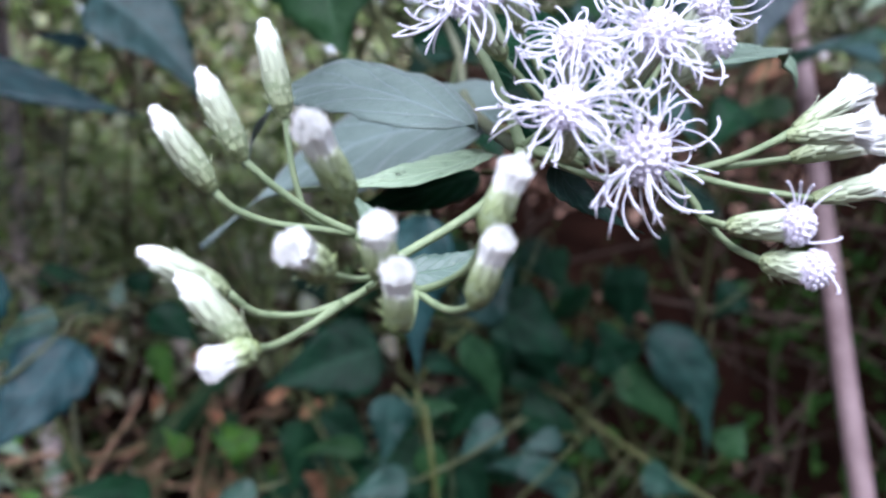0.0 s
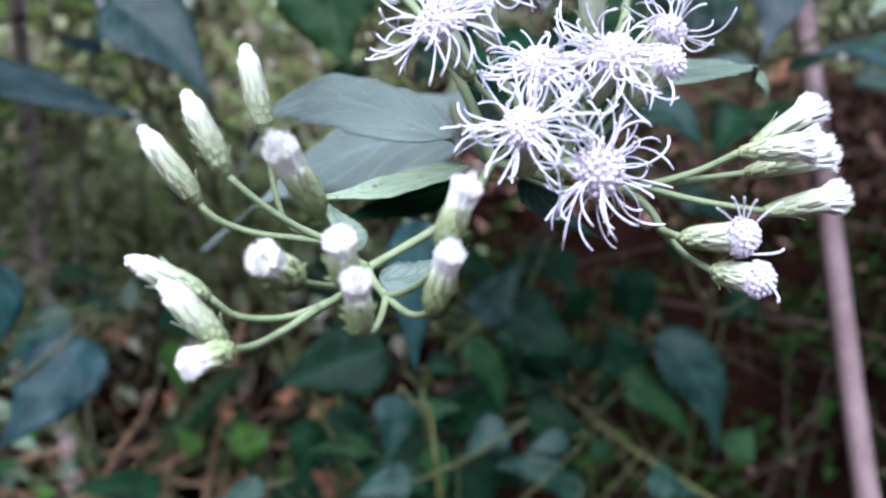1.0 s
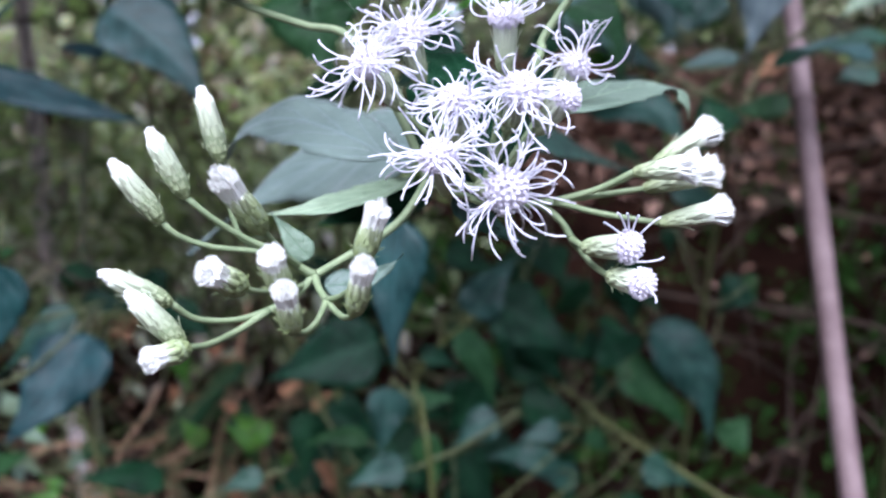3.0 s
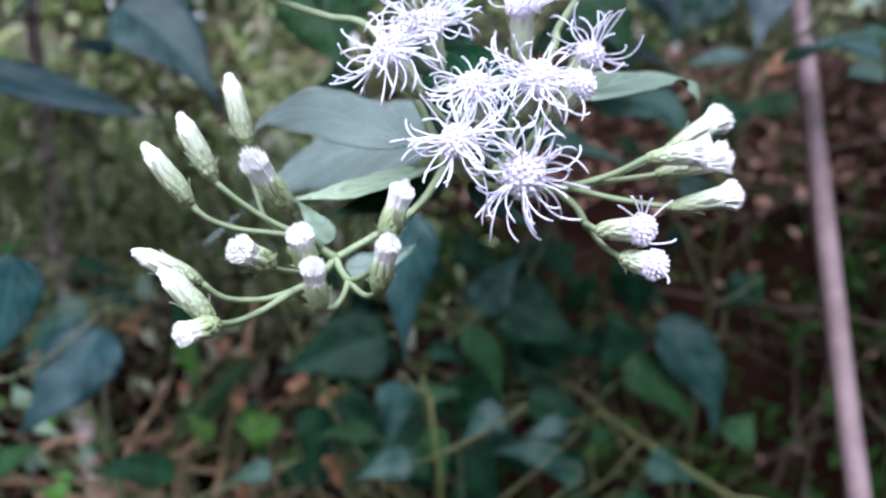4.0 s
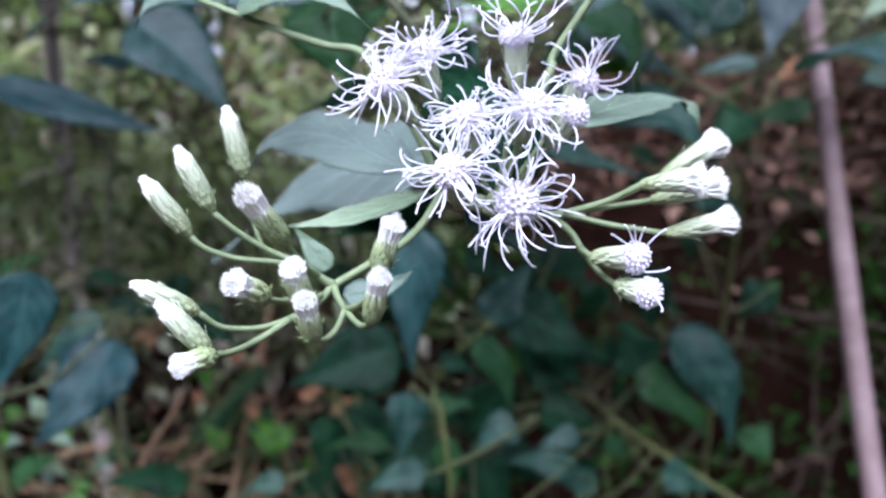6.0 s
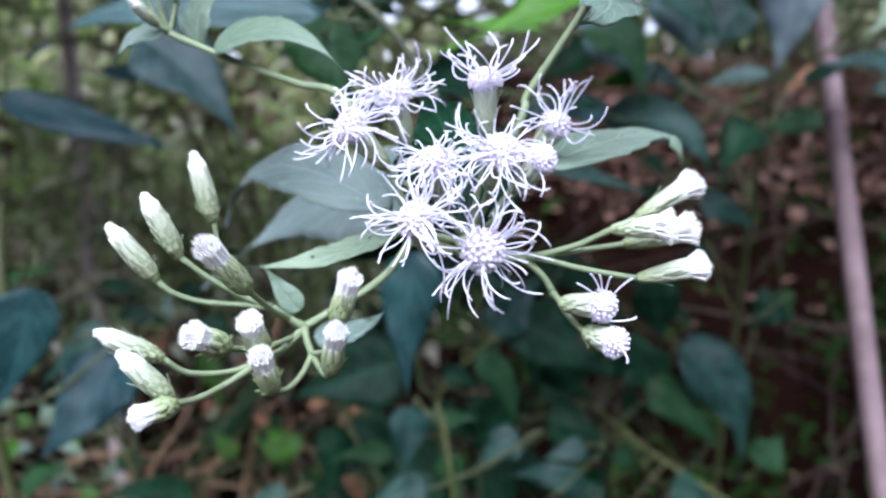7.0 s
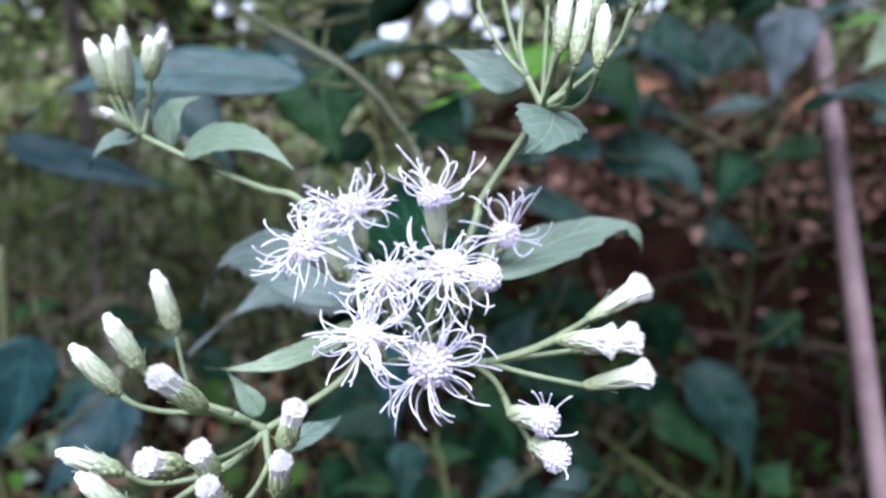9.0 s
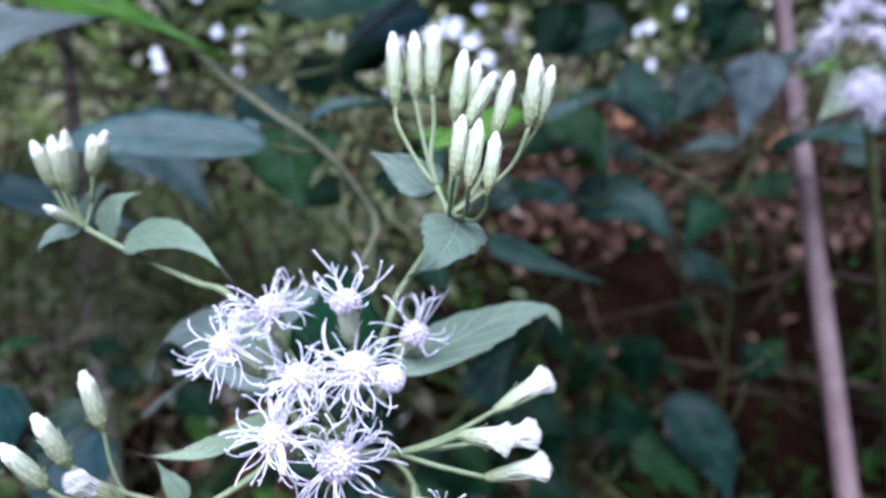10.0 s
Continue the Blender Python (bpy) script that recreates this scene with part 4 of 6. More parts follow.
leaf((-0.1982, 0.8080, 1.0399), (-0.1934, 0.8054, 1.0270), (-0.1886, 0.8027, 1.0141), 0.0341, (0.166, -0.500, 0.800), DRY, fold=0.38, parent=shrub_d)
leaf((-0.1928, 0.7670, 1.1542), (-0.2026, 0.7672, 1.1573), (-0.2124, 0.7674, 1.1605), 0.0273, (-0.201, -0.500, 0.800), DRY, fold=0.38, parent=shrub_d)
leaf((-0.3764, 0.8682, 1.1149), (-0.3831, 0.8648, 1.1012), (-0.3897, 0.8615, 1.0876), 0.0393, (-0.204, -0.500, 0.800), DRY, fold=0.38, parent=shrub_d)
leaf((-0.1245, 0.7790, 1.0564), (-0.1246, 0.7759, 1.0424), (-0.1247, 0.7728, 1.0283), 0.0311, (0.085, -0.500, 0.800), DRY, fold=0.38, parent=shrub_d)
leaf((-0.1181, 0.9060, 0.9755), (-0.1328, 0.9057, 0.9776), (-0.1475, 0.9054, 0.9797), 0.0447, (0.150, -0.500, 0.800), DRY, fold=0.38, parent=shrub_d)
leaf((-0.1570, 0.7817, 1.1247), (-0.1436, 0.7863, 1.1423), (-0.1302, 0.7909, 1.1600), 0.0245, (-0.300, -0.500, 0.800), LEAF_MID, fold=0.38, parent=shrub_b)
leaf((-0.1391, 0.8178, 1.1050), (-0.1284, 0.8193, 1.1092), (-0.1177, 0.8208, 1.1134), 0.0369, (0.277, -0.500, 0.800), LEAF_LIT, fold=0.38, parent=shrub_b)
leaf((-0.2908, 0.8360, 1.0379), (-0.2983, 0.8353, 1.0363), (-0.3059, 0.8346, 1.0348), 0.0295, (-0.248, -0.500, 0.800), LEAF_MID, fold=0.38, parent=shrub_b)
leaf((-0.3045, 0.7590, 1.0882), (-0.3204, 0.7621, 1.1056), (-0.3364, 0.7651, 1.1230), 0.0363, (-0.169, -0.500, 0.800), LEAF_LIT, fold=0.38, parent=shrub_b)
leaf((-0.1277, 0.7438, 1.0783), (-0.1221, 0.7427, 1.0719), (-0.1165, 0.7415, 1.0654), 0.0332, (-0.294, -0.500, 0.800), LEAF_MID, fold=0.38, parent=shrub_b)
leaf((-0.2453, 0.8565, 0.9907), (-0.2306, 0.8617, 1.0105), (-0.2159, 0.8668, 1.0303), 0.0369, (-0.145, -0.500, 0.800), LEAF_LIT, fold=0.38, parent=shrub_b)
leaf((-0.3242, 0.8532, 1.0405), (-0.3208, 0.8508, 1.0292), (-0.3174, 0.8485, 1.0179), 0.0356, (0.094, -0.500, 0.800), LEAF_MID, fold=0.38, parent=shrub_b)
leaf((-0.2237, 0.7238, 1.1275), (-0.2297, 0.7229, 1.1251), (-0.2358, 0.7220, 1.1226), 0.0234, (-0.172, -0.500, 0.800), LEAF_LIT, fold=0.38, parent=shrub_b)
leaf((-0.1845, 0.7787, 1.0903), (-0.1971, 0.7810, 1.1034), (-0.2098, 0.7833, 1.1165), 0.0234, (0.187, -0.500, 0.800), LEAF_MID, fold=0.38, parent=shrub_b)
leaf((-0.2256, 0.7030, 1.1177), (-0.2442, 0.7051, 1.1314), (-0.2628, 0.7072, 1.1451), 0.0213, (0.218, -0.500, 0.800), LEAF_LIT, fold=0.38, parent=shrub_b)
leaf((0.0051, 0.4905, 1.6420), (-0.0336, 0.4750, 1.6305), (-0.0709, 0.4579, 1.6078), 0.0583, (0.000, -0.750, 0.600), LEAF_SKYTINT, fold=0.38, parent=shrub_a)
leaf((0.1069, 0.5525, 1.6547), (0.0990, 0.5371, 1.6259), (0.0743, 0.5203, 1.5986), 0.0642, (-0.100, -0.800, 0.500), LEAF_SHADED, fold=0.38, parent=shrub_a)
leaf((0.1100, 0.5380, 1.5619), (0.0808, 0.5326, 1.5440), (0.0516, 0.5271, 1.5261), 0.0491, (0.000, -0.700, 0.700), LEAF_SHADED, fold=0.38, parent=shrub_a)
leaf((-0.0533, 0.4657, 1.5193), (-0.0817, 0.4617, 1.5101), (-0.1102, 0.4577, 1.5008), 0.0397, (0.000, -0.700, 0.700), LEAF_SHADED, fold=0.38, parent=shrub_a)
leaf((0.3253, 0.7791, 1.6777), (0.2960, 0.7713, 1.6454), (0.2667, 0.7636, 1.6131), 0.0818, (0.000, -0.800, 0.500), LEAF_SHADED, fold=0.38, parent=shrub_c)
leaf((0.1636, 0.6350, 1.5955), (0.1934, 0.6243, 1.5777), (0.2075, 0.6104, 1.5514), 0.0544, (0.100, -0.700, 0.700), LEAF, fold=0.38, parent=shrub_c)
leaf((0.1110, 0.5017, 1.5667), (0.1270, 0.4880, 1.5401), (0.1268, 0.4723, 1.5112), 0.0364, (0.200, -0.800, 0.500), LEAF_MID, fold=0.38, parent=shrub_a)
leaf((-0.3918, 0.7648, 1.2476), (-0.3818, 0.7528, 1.2373), (-0.3721, 0.7408, 1.2273), 0.0500, (0.000, -0.800, 0.600), DRY, fold=0.38, parent=shrub_d)
leaf((-0.2180, 0.3010, 1.5992), (-0.1711, 0.3023, 1.6125), (-0.1256, 0.3012, 1.6121), 0.0448, (0.000, -0.880, 0.450), LEAF_VELVET_SKYLIT, fold=0.38, parent=shrub_a)
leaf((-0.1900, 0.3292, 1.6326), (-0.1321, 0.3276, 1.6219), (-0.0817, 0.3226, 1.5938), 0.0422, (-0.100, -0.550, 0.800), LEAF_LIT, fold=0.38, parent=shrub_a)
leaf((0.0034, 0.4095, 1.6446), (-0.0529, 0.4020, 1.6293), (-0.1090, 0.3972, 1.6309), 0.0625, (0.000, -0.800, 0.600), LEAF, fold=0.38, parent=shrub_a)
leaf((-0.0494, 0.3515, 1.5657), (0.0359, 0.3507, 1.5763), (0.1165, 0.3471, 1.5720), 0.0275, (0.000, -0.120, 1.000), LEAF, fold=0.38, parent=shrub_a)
leaf((-0.0085, 0.3711, 1.5379), (0.0065, 0.3612, 1.5313), (0.0206, 0.3494, 1.5128), 0.0503, (0.100, -0.800, 0.500), LEAF_SHADED, fold=0.38, parent=shrub_a)
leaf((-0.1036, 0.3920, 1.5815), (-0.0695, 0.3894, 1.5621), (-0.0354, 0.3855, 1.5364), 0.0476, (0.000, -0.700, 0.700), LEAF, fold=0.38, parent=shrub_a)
leaf((-0.1223, 0.5765, 1.6153), (-0.0789, 0.5779, 1.5996), (-0.0354, 0.5793, 1.5840), 0.0654, (0.000, -0.800, 0.500), LEAF_SHADED, fold=0.38, parent=shrub_a)
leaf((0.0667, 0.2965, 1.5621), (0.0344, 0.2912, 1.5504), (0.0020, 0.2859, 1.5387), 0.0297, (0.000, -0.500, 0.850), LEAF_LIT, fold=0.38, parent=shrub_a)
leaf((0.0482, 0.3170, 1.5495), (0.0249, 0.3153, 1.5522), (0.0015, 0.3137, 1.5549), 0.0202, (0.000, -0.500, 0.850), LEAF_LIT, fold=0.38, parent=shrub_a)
leaf((0.1380, 0.4948, 1.5941), (0.1701, 0.4949, 1.5762), (0.1859, 0.4922, 1.5507), 0.0446, (0.100, -0.800, 0.500), LEAF, fold=0.38, parent=shrub_a)
leaf((0.0177, 0.3246, 1.4867), (0.0238, 0.3188, 1.4789), (0.0298, 0.3131, 1.4713), 0.0194, (0.100, -0.800, 0.500), LEAF_SHADED, fold=0.38, parent=shrub_a)
leaf((0.1512, 0.5545, 1.6424), (0.1064, 0.5472, 1.6216), (0.0617, 0.5413, 1.6096), 0.0654, (0.000, -0.800, 0.500), LEAF, fold=0.38, parent=shrub_a)
leaf((0.0596, 0.4251, 1.5196), (0.0814, 0.4264, 1.5154), (0.1032, 0.4277, 1.5112), 0.0223, (0.000, -0.600, 0.800), LEAF_SHADED, fold=0.38, parent=shrub_a)
leaf((0.4872, 1.1550, 1.1873), (0.5077, 1.1497, 1.1586), (0.5282, 1.1444, 1.1298), 0.0892, (0.000, -0.800, 0.600), LEAF_MID, fold=0.38, parent=shrub_c)
leaf((0.3548, 0.8126, 1.0607), (0.3730, 0.8182, 1.0819), (0.3912, 0.8238, 1.1032), 0.0625, (0.000, -0.600, 0.800), LEAF_MID, fold=0.38, parent=shrub_c)
leaf((0.3502, 0.5401, 1.5905), (0.3173, 0.5244, 1.5734), (0.2854, 0.5089, 1.5569), 0.0354, (0.000, -0.700, 0.700), LEAF, fold=0.38, parent=shrub_c)
leaf((0.3120, 0.6684, 1.5302), (0.3549, 0.6549, 1.5519), (0.3946, 0.6365, 1.5525), 0.0381, (0.000, -0.450, 0.900), LEAF_SHADED, fold=0.38, parent=shrub_c)
leaf((0.2731, 0.7251, 1.6098), (0.2391, 0.7167, 1.5796), (0.2050, 0.7082, 1.5494), 0.0763, (0.000, -0.800, 0.500), LEAF, fold=0.38, parent=shrub_c)
leaf((0.2779, 0.6305, 1.6011), (0.3114, 0.6238, 1.6041), (0.3437, 0.6170, 1.6070), 0.0242, (0.000, -0.400, 0.900), LEAF, fold=0.38, parent=shrub_c)
leaf((0.3006, 0.7732, 1.6543), (0.2798, 0.7752, 1.6790), (0.2589, 0.7773, 1.7036), 0.0967, (0.000, -0.800, 0.500), LEAF_SHADED, fold=0.38, parent=shrub_c)
leaf((0.2001, 0.7345, 1.2067), (0.1871, 0.7395, 1.2322), (0.1741, 0.7445, 1.2577), 0.0872, (0.000, -0.800, 0.600), LEAF_SHADED, fold=0.38, parent=shrub_c)
leaf((-0.2079, 0.3020, 1.4305), (-0.2114, 0.2942, 1.3965), (-0.2291, 0.2858, 1.3627), 0.0451, (0.300, -0.800, 0.400), LEAF_SKYTINT, fold=0.38, parent=shrub_d)
leaf((-0.4060, 0.5345, 1.3683), (-0.3749, 0.5384, 1.3787), (-0.3437, 0.5423, 1.3891), 0.0506, (0.000, -0.300, 0.950), LEAF_MID, fold=0.38, parent=shrub_d)
leaf((-0.3608, 0.7809, 1.0819), (-0.3079, 0.7938, 1.1278), (-0.2550, 0.8066, 1.1736), 0.0446, (0.000, -0.500, 0.800), LEAF_MID, fold=0.38, parent=shrub_d)
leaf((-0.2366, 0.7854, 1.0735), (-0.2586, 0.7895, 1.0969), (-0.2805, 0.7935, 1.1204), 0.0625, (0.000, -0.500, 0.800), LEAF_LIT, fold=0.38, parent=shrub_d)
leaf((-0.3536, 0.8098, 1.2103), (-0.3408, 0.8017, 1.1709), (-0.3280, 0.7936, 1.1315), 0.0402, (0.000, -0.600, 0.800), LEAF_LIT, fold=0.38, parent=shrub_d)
leaf((-0.3322, 0.7326, 1.3197), (-0.3257, 0.7287, 1.3006), (-0.3192, 0.7248, 1.2815), 0.0397, (0.000, -0.600, 0.800), LEAF_SHADED, fold=0.38, parent=shrub_d)
leaf((-0.3864, 0.4975, 1.1969), (-0.3645, 0.5012, 1.2085), (-0.3426, 0.5049, 1.2202), 0.0416, (0.000, -0.500, 0.800), LEAF_MID, fold=0.38, parent=shrub_d)
leaf((-0.2505, 0.5764, 1.3258), (-0.2261, 0.5726, 1.3079), (-0.2018, 0.5688, 1.2900), 0.0446, (0.000, -0.700, 0.700), LEAF_SHADED, fold=0.38, parent=shrub_d)
leaf((-0.4163, 0.6834, 1.1175), (-0.3936, 0.6853, 1.1204), (-0.3709, 0.6871, 1.1234), 0.0397, (0.000, -0.500, 0.800), LEAF_MID, fold=0.38, parent=shrub_d)
leaf((-0.0062, 0.2620, 1.4578), (-0.0126, 0.2510, 1.4260), (-0.0084, 0.2400, 1.3947), 0.0345, (0.00, -0.90, 0.40), LEAF_SKYTINT, fold=0.12)
stem("stalk", [(-0.0062, 0.2620, 1.4578), (-0.0044, 0.2620, 1.4707), (0.0056, 0.2450, 1.5152)], 0.00070, 0.00100)
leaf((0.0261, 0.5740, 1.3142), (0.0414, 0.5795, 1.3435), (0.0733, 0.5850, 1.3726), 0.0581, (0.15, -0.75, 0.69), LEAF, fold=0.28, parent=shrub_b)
leaf((0.0455, 0.5900, 1.3250), (0.0892, 0.5815, 1.2990), (0.1298, 0.5730, 1.2717), 0.0861, (0.21, -0.75, 0.46), LEAF_SHADED, fold=0.30, parent=shrub_b)
leaf((0.0698, 0.6300, 1.2805), (0.0960, 0.6350, 1.2524), (0.1323, 0.6400, 1.2104), 0.0685, (-0.02, -0.75, 0.69), LEAF_SHADED, fold=0.26, parent=shrub_b)
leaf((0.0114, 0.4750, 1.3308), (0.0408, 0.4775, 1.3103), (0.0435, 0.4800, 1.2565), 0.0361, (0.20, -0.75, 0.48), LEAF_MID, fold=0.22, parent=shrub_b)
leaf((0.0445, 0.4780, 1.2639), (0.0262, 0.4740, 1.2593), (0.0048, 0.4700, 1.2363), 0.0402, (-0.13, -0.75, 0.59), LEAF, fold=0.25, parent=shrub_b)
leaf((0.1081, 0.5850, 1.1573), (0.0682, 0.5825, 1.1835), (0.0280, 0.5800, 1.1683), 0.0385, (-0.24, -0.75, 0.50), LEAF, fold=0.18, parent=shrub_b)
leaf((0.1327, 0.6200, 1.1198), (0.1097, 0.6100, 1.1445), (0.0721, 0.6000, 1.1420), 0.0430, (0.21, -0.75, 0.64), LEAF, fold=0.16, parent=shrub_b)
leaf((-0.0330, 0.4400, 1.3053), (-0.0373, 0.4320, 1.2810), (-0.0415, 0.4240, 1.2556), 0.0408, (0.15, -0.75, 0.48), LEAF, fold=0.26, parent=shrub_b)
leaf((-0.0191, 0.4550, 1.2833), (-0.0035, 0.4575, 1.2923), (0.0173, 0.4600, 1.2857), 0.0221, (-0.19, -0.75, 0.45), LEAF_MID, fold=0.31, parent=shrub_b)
leaf((-0.0138, 0.4650, 1.3171), (0.0027, 0.4675, 1.3237), (0.0215, 0.4700, 1.2971), 0.0225, (-0.15, -0.75, 0.50), LEAF_SHADED, fold=0.34, parent=shrub_b)
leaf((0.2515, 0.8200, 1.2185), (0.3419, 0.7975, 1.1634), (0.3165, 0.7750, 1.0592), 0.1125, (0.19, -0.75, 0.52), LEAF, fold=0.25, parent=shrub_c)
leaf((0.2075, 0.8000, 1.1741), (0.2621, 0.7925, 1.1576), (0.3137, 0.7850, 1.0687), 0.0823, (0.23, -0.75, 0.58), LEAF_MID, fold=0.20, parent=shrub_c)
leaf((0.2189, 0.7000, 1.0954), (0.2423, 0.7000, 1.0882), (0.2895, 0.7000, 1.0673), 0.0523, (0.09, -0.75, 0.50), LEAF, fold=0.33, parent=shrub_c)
leaf((0.0766, 0.6400, 1.2014), (0.1076, 0.6350, 1.1998), (0.1431, 0.6300, 1.1767), 0.0649, (0.10, -0.75, 0.69), LEAF_SHADED, fold=0.32, parent=shrub_b)
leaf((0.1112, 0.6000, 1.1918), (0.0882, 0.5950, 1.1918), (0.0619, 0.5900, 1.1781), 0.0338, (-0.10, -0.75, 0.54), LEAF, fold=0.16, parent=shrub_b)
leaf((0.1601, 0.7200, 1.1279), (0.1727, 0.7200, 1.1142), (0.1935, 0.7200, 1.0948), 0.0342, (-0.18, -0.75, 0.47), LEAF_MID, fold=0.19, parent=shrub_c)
leaf((-0.0431, 0.4600, 1.3315), (-0.0871, 0.4500, 1.3221), (-0.1321, 0.4400, 1.3068), 0.0776, (0.05, -0.75, 0.45), LEAF_SHADED, fold=0.30, parent=shrub_b)
leaf((-0.0063, 0.4600, 1.2472), (-0.0383, 0.4500, 1.2450), (-0.0783, 0.4400, 1.2257), 0.0647, (0.09, -0.75, 0.53), LEAF_SHADED, fold=0.19, parent=shrub_b)
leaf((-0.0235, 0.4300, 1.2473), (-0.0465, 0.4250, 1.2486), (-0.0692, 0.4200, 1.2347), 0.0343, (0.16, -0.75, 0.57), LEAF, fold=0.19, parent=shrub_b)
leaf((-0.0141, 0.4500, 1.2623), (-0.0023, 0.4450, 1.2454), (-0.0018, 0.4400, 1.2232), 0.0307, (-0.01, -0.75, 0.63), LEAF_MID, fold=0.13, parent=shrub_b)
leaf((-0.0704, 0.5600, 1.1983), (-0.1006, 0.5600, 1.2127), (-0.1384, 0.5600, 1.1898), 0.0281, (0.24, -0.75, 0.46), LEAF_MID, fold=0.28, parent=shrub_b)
leaf((0.0349, 0.6200, 1.2324), (0.0218, 0.6200, 1.2063), (-0.0029, 0.6200, 1.1670), 0.0634, (0.17, -0.75, 0.45), LEAF_SHADED, fold=0.29, parent=shrub_b)
leaf((0.2084, 0.8000, 1.3067), (0.2243, 0.8000, 1.2620), (0.2272, 0.8000, 1.2151), 0.0857, (-0.07, -0.75, 0.59), LEAF_SHADED, fold=0.12, parent=shrub_c)
leaf((0.4224, 0.9500, 1.2385), (0.4002, 0.9500, 1.2219), (0.3790, 0.9500, 1.1881), 0.0747, (-0.23, -0.75, 0.50), LEAF_SHADED, fold=0.33, parent=shrub_c)
leaf((-0.2356, 0.4200, 1.3522), (-0.2470, 0.3950, 1.3179), (-0.2828, 0.3700, 1.2856), 0.0777, (0.09, -0.75, 0.57), LEAF_SKYTINT, fold=0.30, parent=shrub_d)
leaf((-0.2545, 0.4400, 1.3612), (-0.2796, 0.4300, 1.3521), (-0.3055, 0.4200, 1.3154), 0.0367, (0.21, -0.75, 0.69), LEAF, fold=0.20, parent=shrub_d)
leaf((-0.2000, 0.4300, 1.2337), (-0.2274, 0.4200, 1.2547), (-0.2704, 0.4100, 1.2415), 0.0320, (-0.07, -0.75, 0.58), LEAF_SHADED, fold=0.29, parent=shrub_d)
leaf((-0.4103, 0.7200, 1.2881), (-0.3756, 0.7200, 1.2845), (-0.3318, 0.7200, 1.2705), 0.0391, (-0.20, -0.75, 0.64), LEAF_SHADED, fold=0.30, parent=shrub_d)
leaf((-0.4589, 0.7600, 1.3058), (-0.4193, 0.7600, 1.3140), (-0.3851, 0.7600, 1.2955), 0.0378, (0.18, -0.75, 0.46), LEAF_SHADED, fold=0.33, parent=shrub_d)
leaf((-0.1265, 0.4300, 1.2416), (-0.1430, 0.4250, 1.2391), (-0.1638, 0.4200, 1.2334), 0.0235, (-0.20, -0.75, 0.54), LEAF, fold=0.25, parent=shrub_d)
leaf((-0.2683, 0.8200, 1.1751), (-0.2986, 0.8100, 1.1363), (-0.3592, 0.8000, 1.1097), 0.0365, (0.21, -0.75, 0.53), LEAF_MID, fold=0.32, parent=shrub_d)
leaf((-0.2959, 0.8200, 1.1054), (-0.3349, 0.8100, 1.1043), (-0.3703, 0.8000, 1.0629), 0.0311, (0.02, -0.75, 0.53), LEAF_MID, fold=0.19, parent=shrub_d)
leaf((-0.2869, 0.8200, 1.1087), (-0.2674, 0.8100, 1.0870), (-0.2368, 0.8000, 1.0661), 0.0548, (-0.16, -0.75, 0.47), LEAF_MID, fold=0.15, parent=shrub_d)
leaf((-0.2646, 0.8000, 1.0611), (-0.2488, 0.8000, 1.0464), (-0.2596, 0.8000, 1.0216), 0.0307, (0.09, -0.75, 0.70), LEAF_MID, fold=0.16, parent=shrub_d)
leaf((-0.2336, 0.8000, 1.0457), (-0.2257, 0.8000, 1.0292), (-0.2056, 0.8000, 1.0223), 0.0271, (-0.23, -0.75, 0.70), LEAF_MID, fold=0.24, parent=shrub_d)
leaf((-0.3034, 0.6200, 1.3157), (-0.2990, 0.6200, 1.3291), (-0.2942, 0.6200, 1.3466), 0.0254, (-0.05, -0.75, 0.51), LEAF_YOUNG, fold=0.25, parent=shrub_d)
leaf((-0.2229, 0.4700, 1.5675), (-0.1724, 0.4600, 1.5441), (-0.1471, 0.4500, 1.4890), 0.0793, (0.16, -0.75, 0.56), LEAF_SKYLIT, fold=0.30, parent=shrub_a)
leaf((-0.3265, 0.4600, 1.5293), (-0.2423, 0.4550, 1.5001), (-0.1761, 0.4500, 1.4870), 0.0376, (-0.04, -0.75, 0.46), LEAF_SKYTINT, fold=0.30, parent=shrub_a)
leaf((-0.3027, 0.6200, 1.5464), (-0.3276, 0.6100, 1.5545), (-0.3497, 0.6000, 1.5531), 0.0236, (-0.23, -0.75, 0.57), LEAF_SKYTINT, fold=0.30, parent=shrub_a)
leaf((-0.0373, 0.2500, 1.5505), (-0.1292, 0.2500, 1.5666), (-0.1583, 0.2500, 1.5376), 0.0333, (-0.18, -0.75, 0.63), LEAF_SKYLIT, fold=0.20, parent=shrub_a)
leaf((-0.0445, 0.2600, 1.5579), (-0.0598, 0.2600, 1.5566), (-0.0708, 0.2600, 1.5429), 0.0136, (0.22, -0.75, 0.61), LEAF_SKYLIT, fold=0.29, parent=shrub_a)
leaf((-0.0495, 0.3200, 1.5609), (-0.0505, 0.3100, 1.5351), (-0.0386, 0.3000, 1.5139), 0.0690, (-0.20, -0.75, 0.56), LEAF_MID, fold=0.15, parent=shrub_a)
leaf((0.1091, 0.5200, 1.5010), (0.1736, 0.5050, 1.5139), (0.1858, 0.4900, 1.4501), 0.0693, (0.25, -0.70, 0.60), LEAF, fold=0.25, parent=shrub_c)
leaf((0.2205, 0.5200, 1.4961), (0.1989, 0.5075, 1.4886), (0.1855, 0.4950, 1.4501), 0.0488, (-0.20, -0.70, 0.60), LEAF_SHADED, fold=0.25, parent=shrub_c)
leaf((-0.0197, 0.5000, 1.6186), (-0.0646, 0.5000, 1.6179), (-0.1107, 0.5000, 1.5859), 0.0601, (0.09, -0.75, 0.57), LEAF_SHADED, fold=0.25, parent=shrub_a)
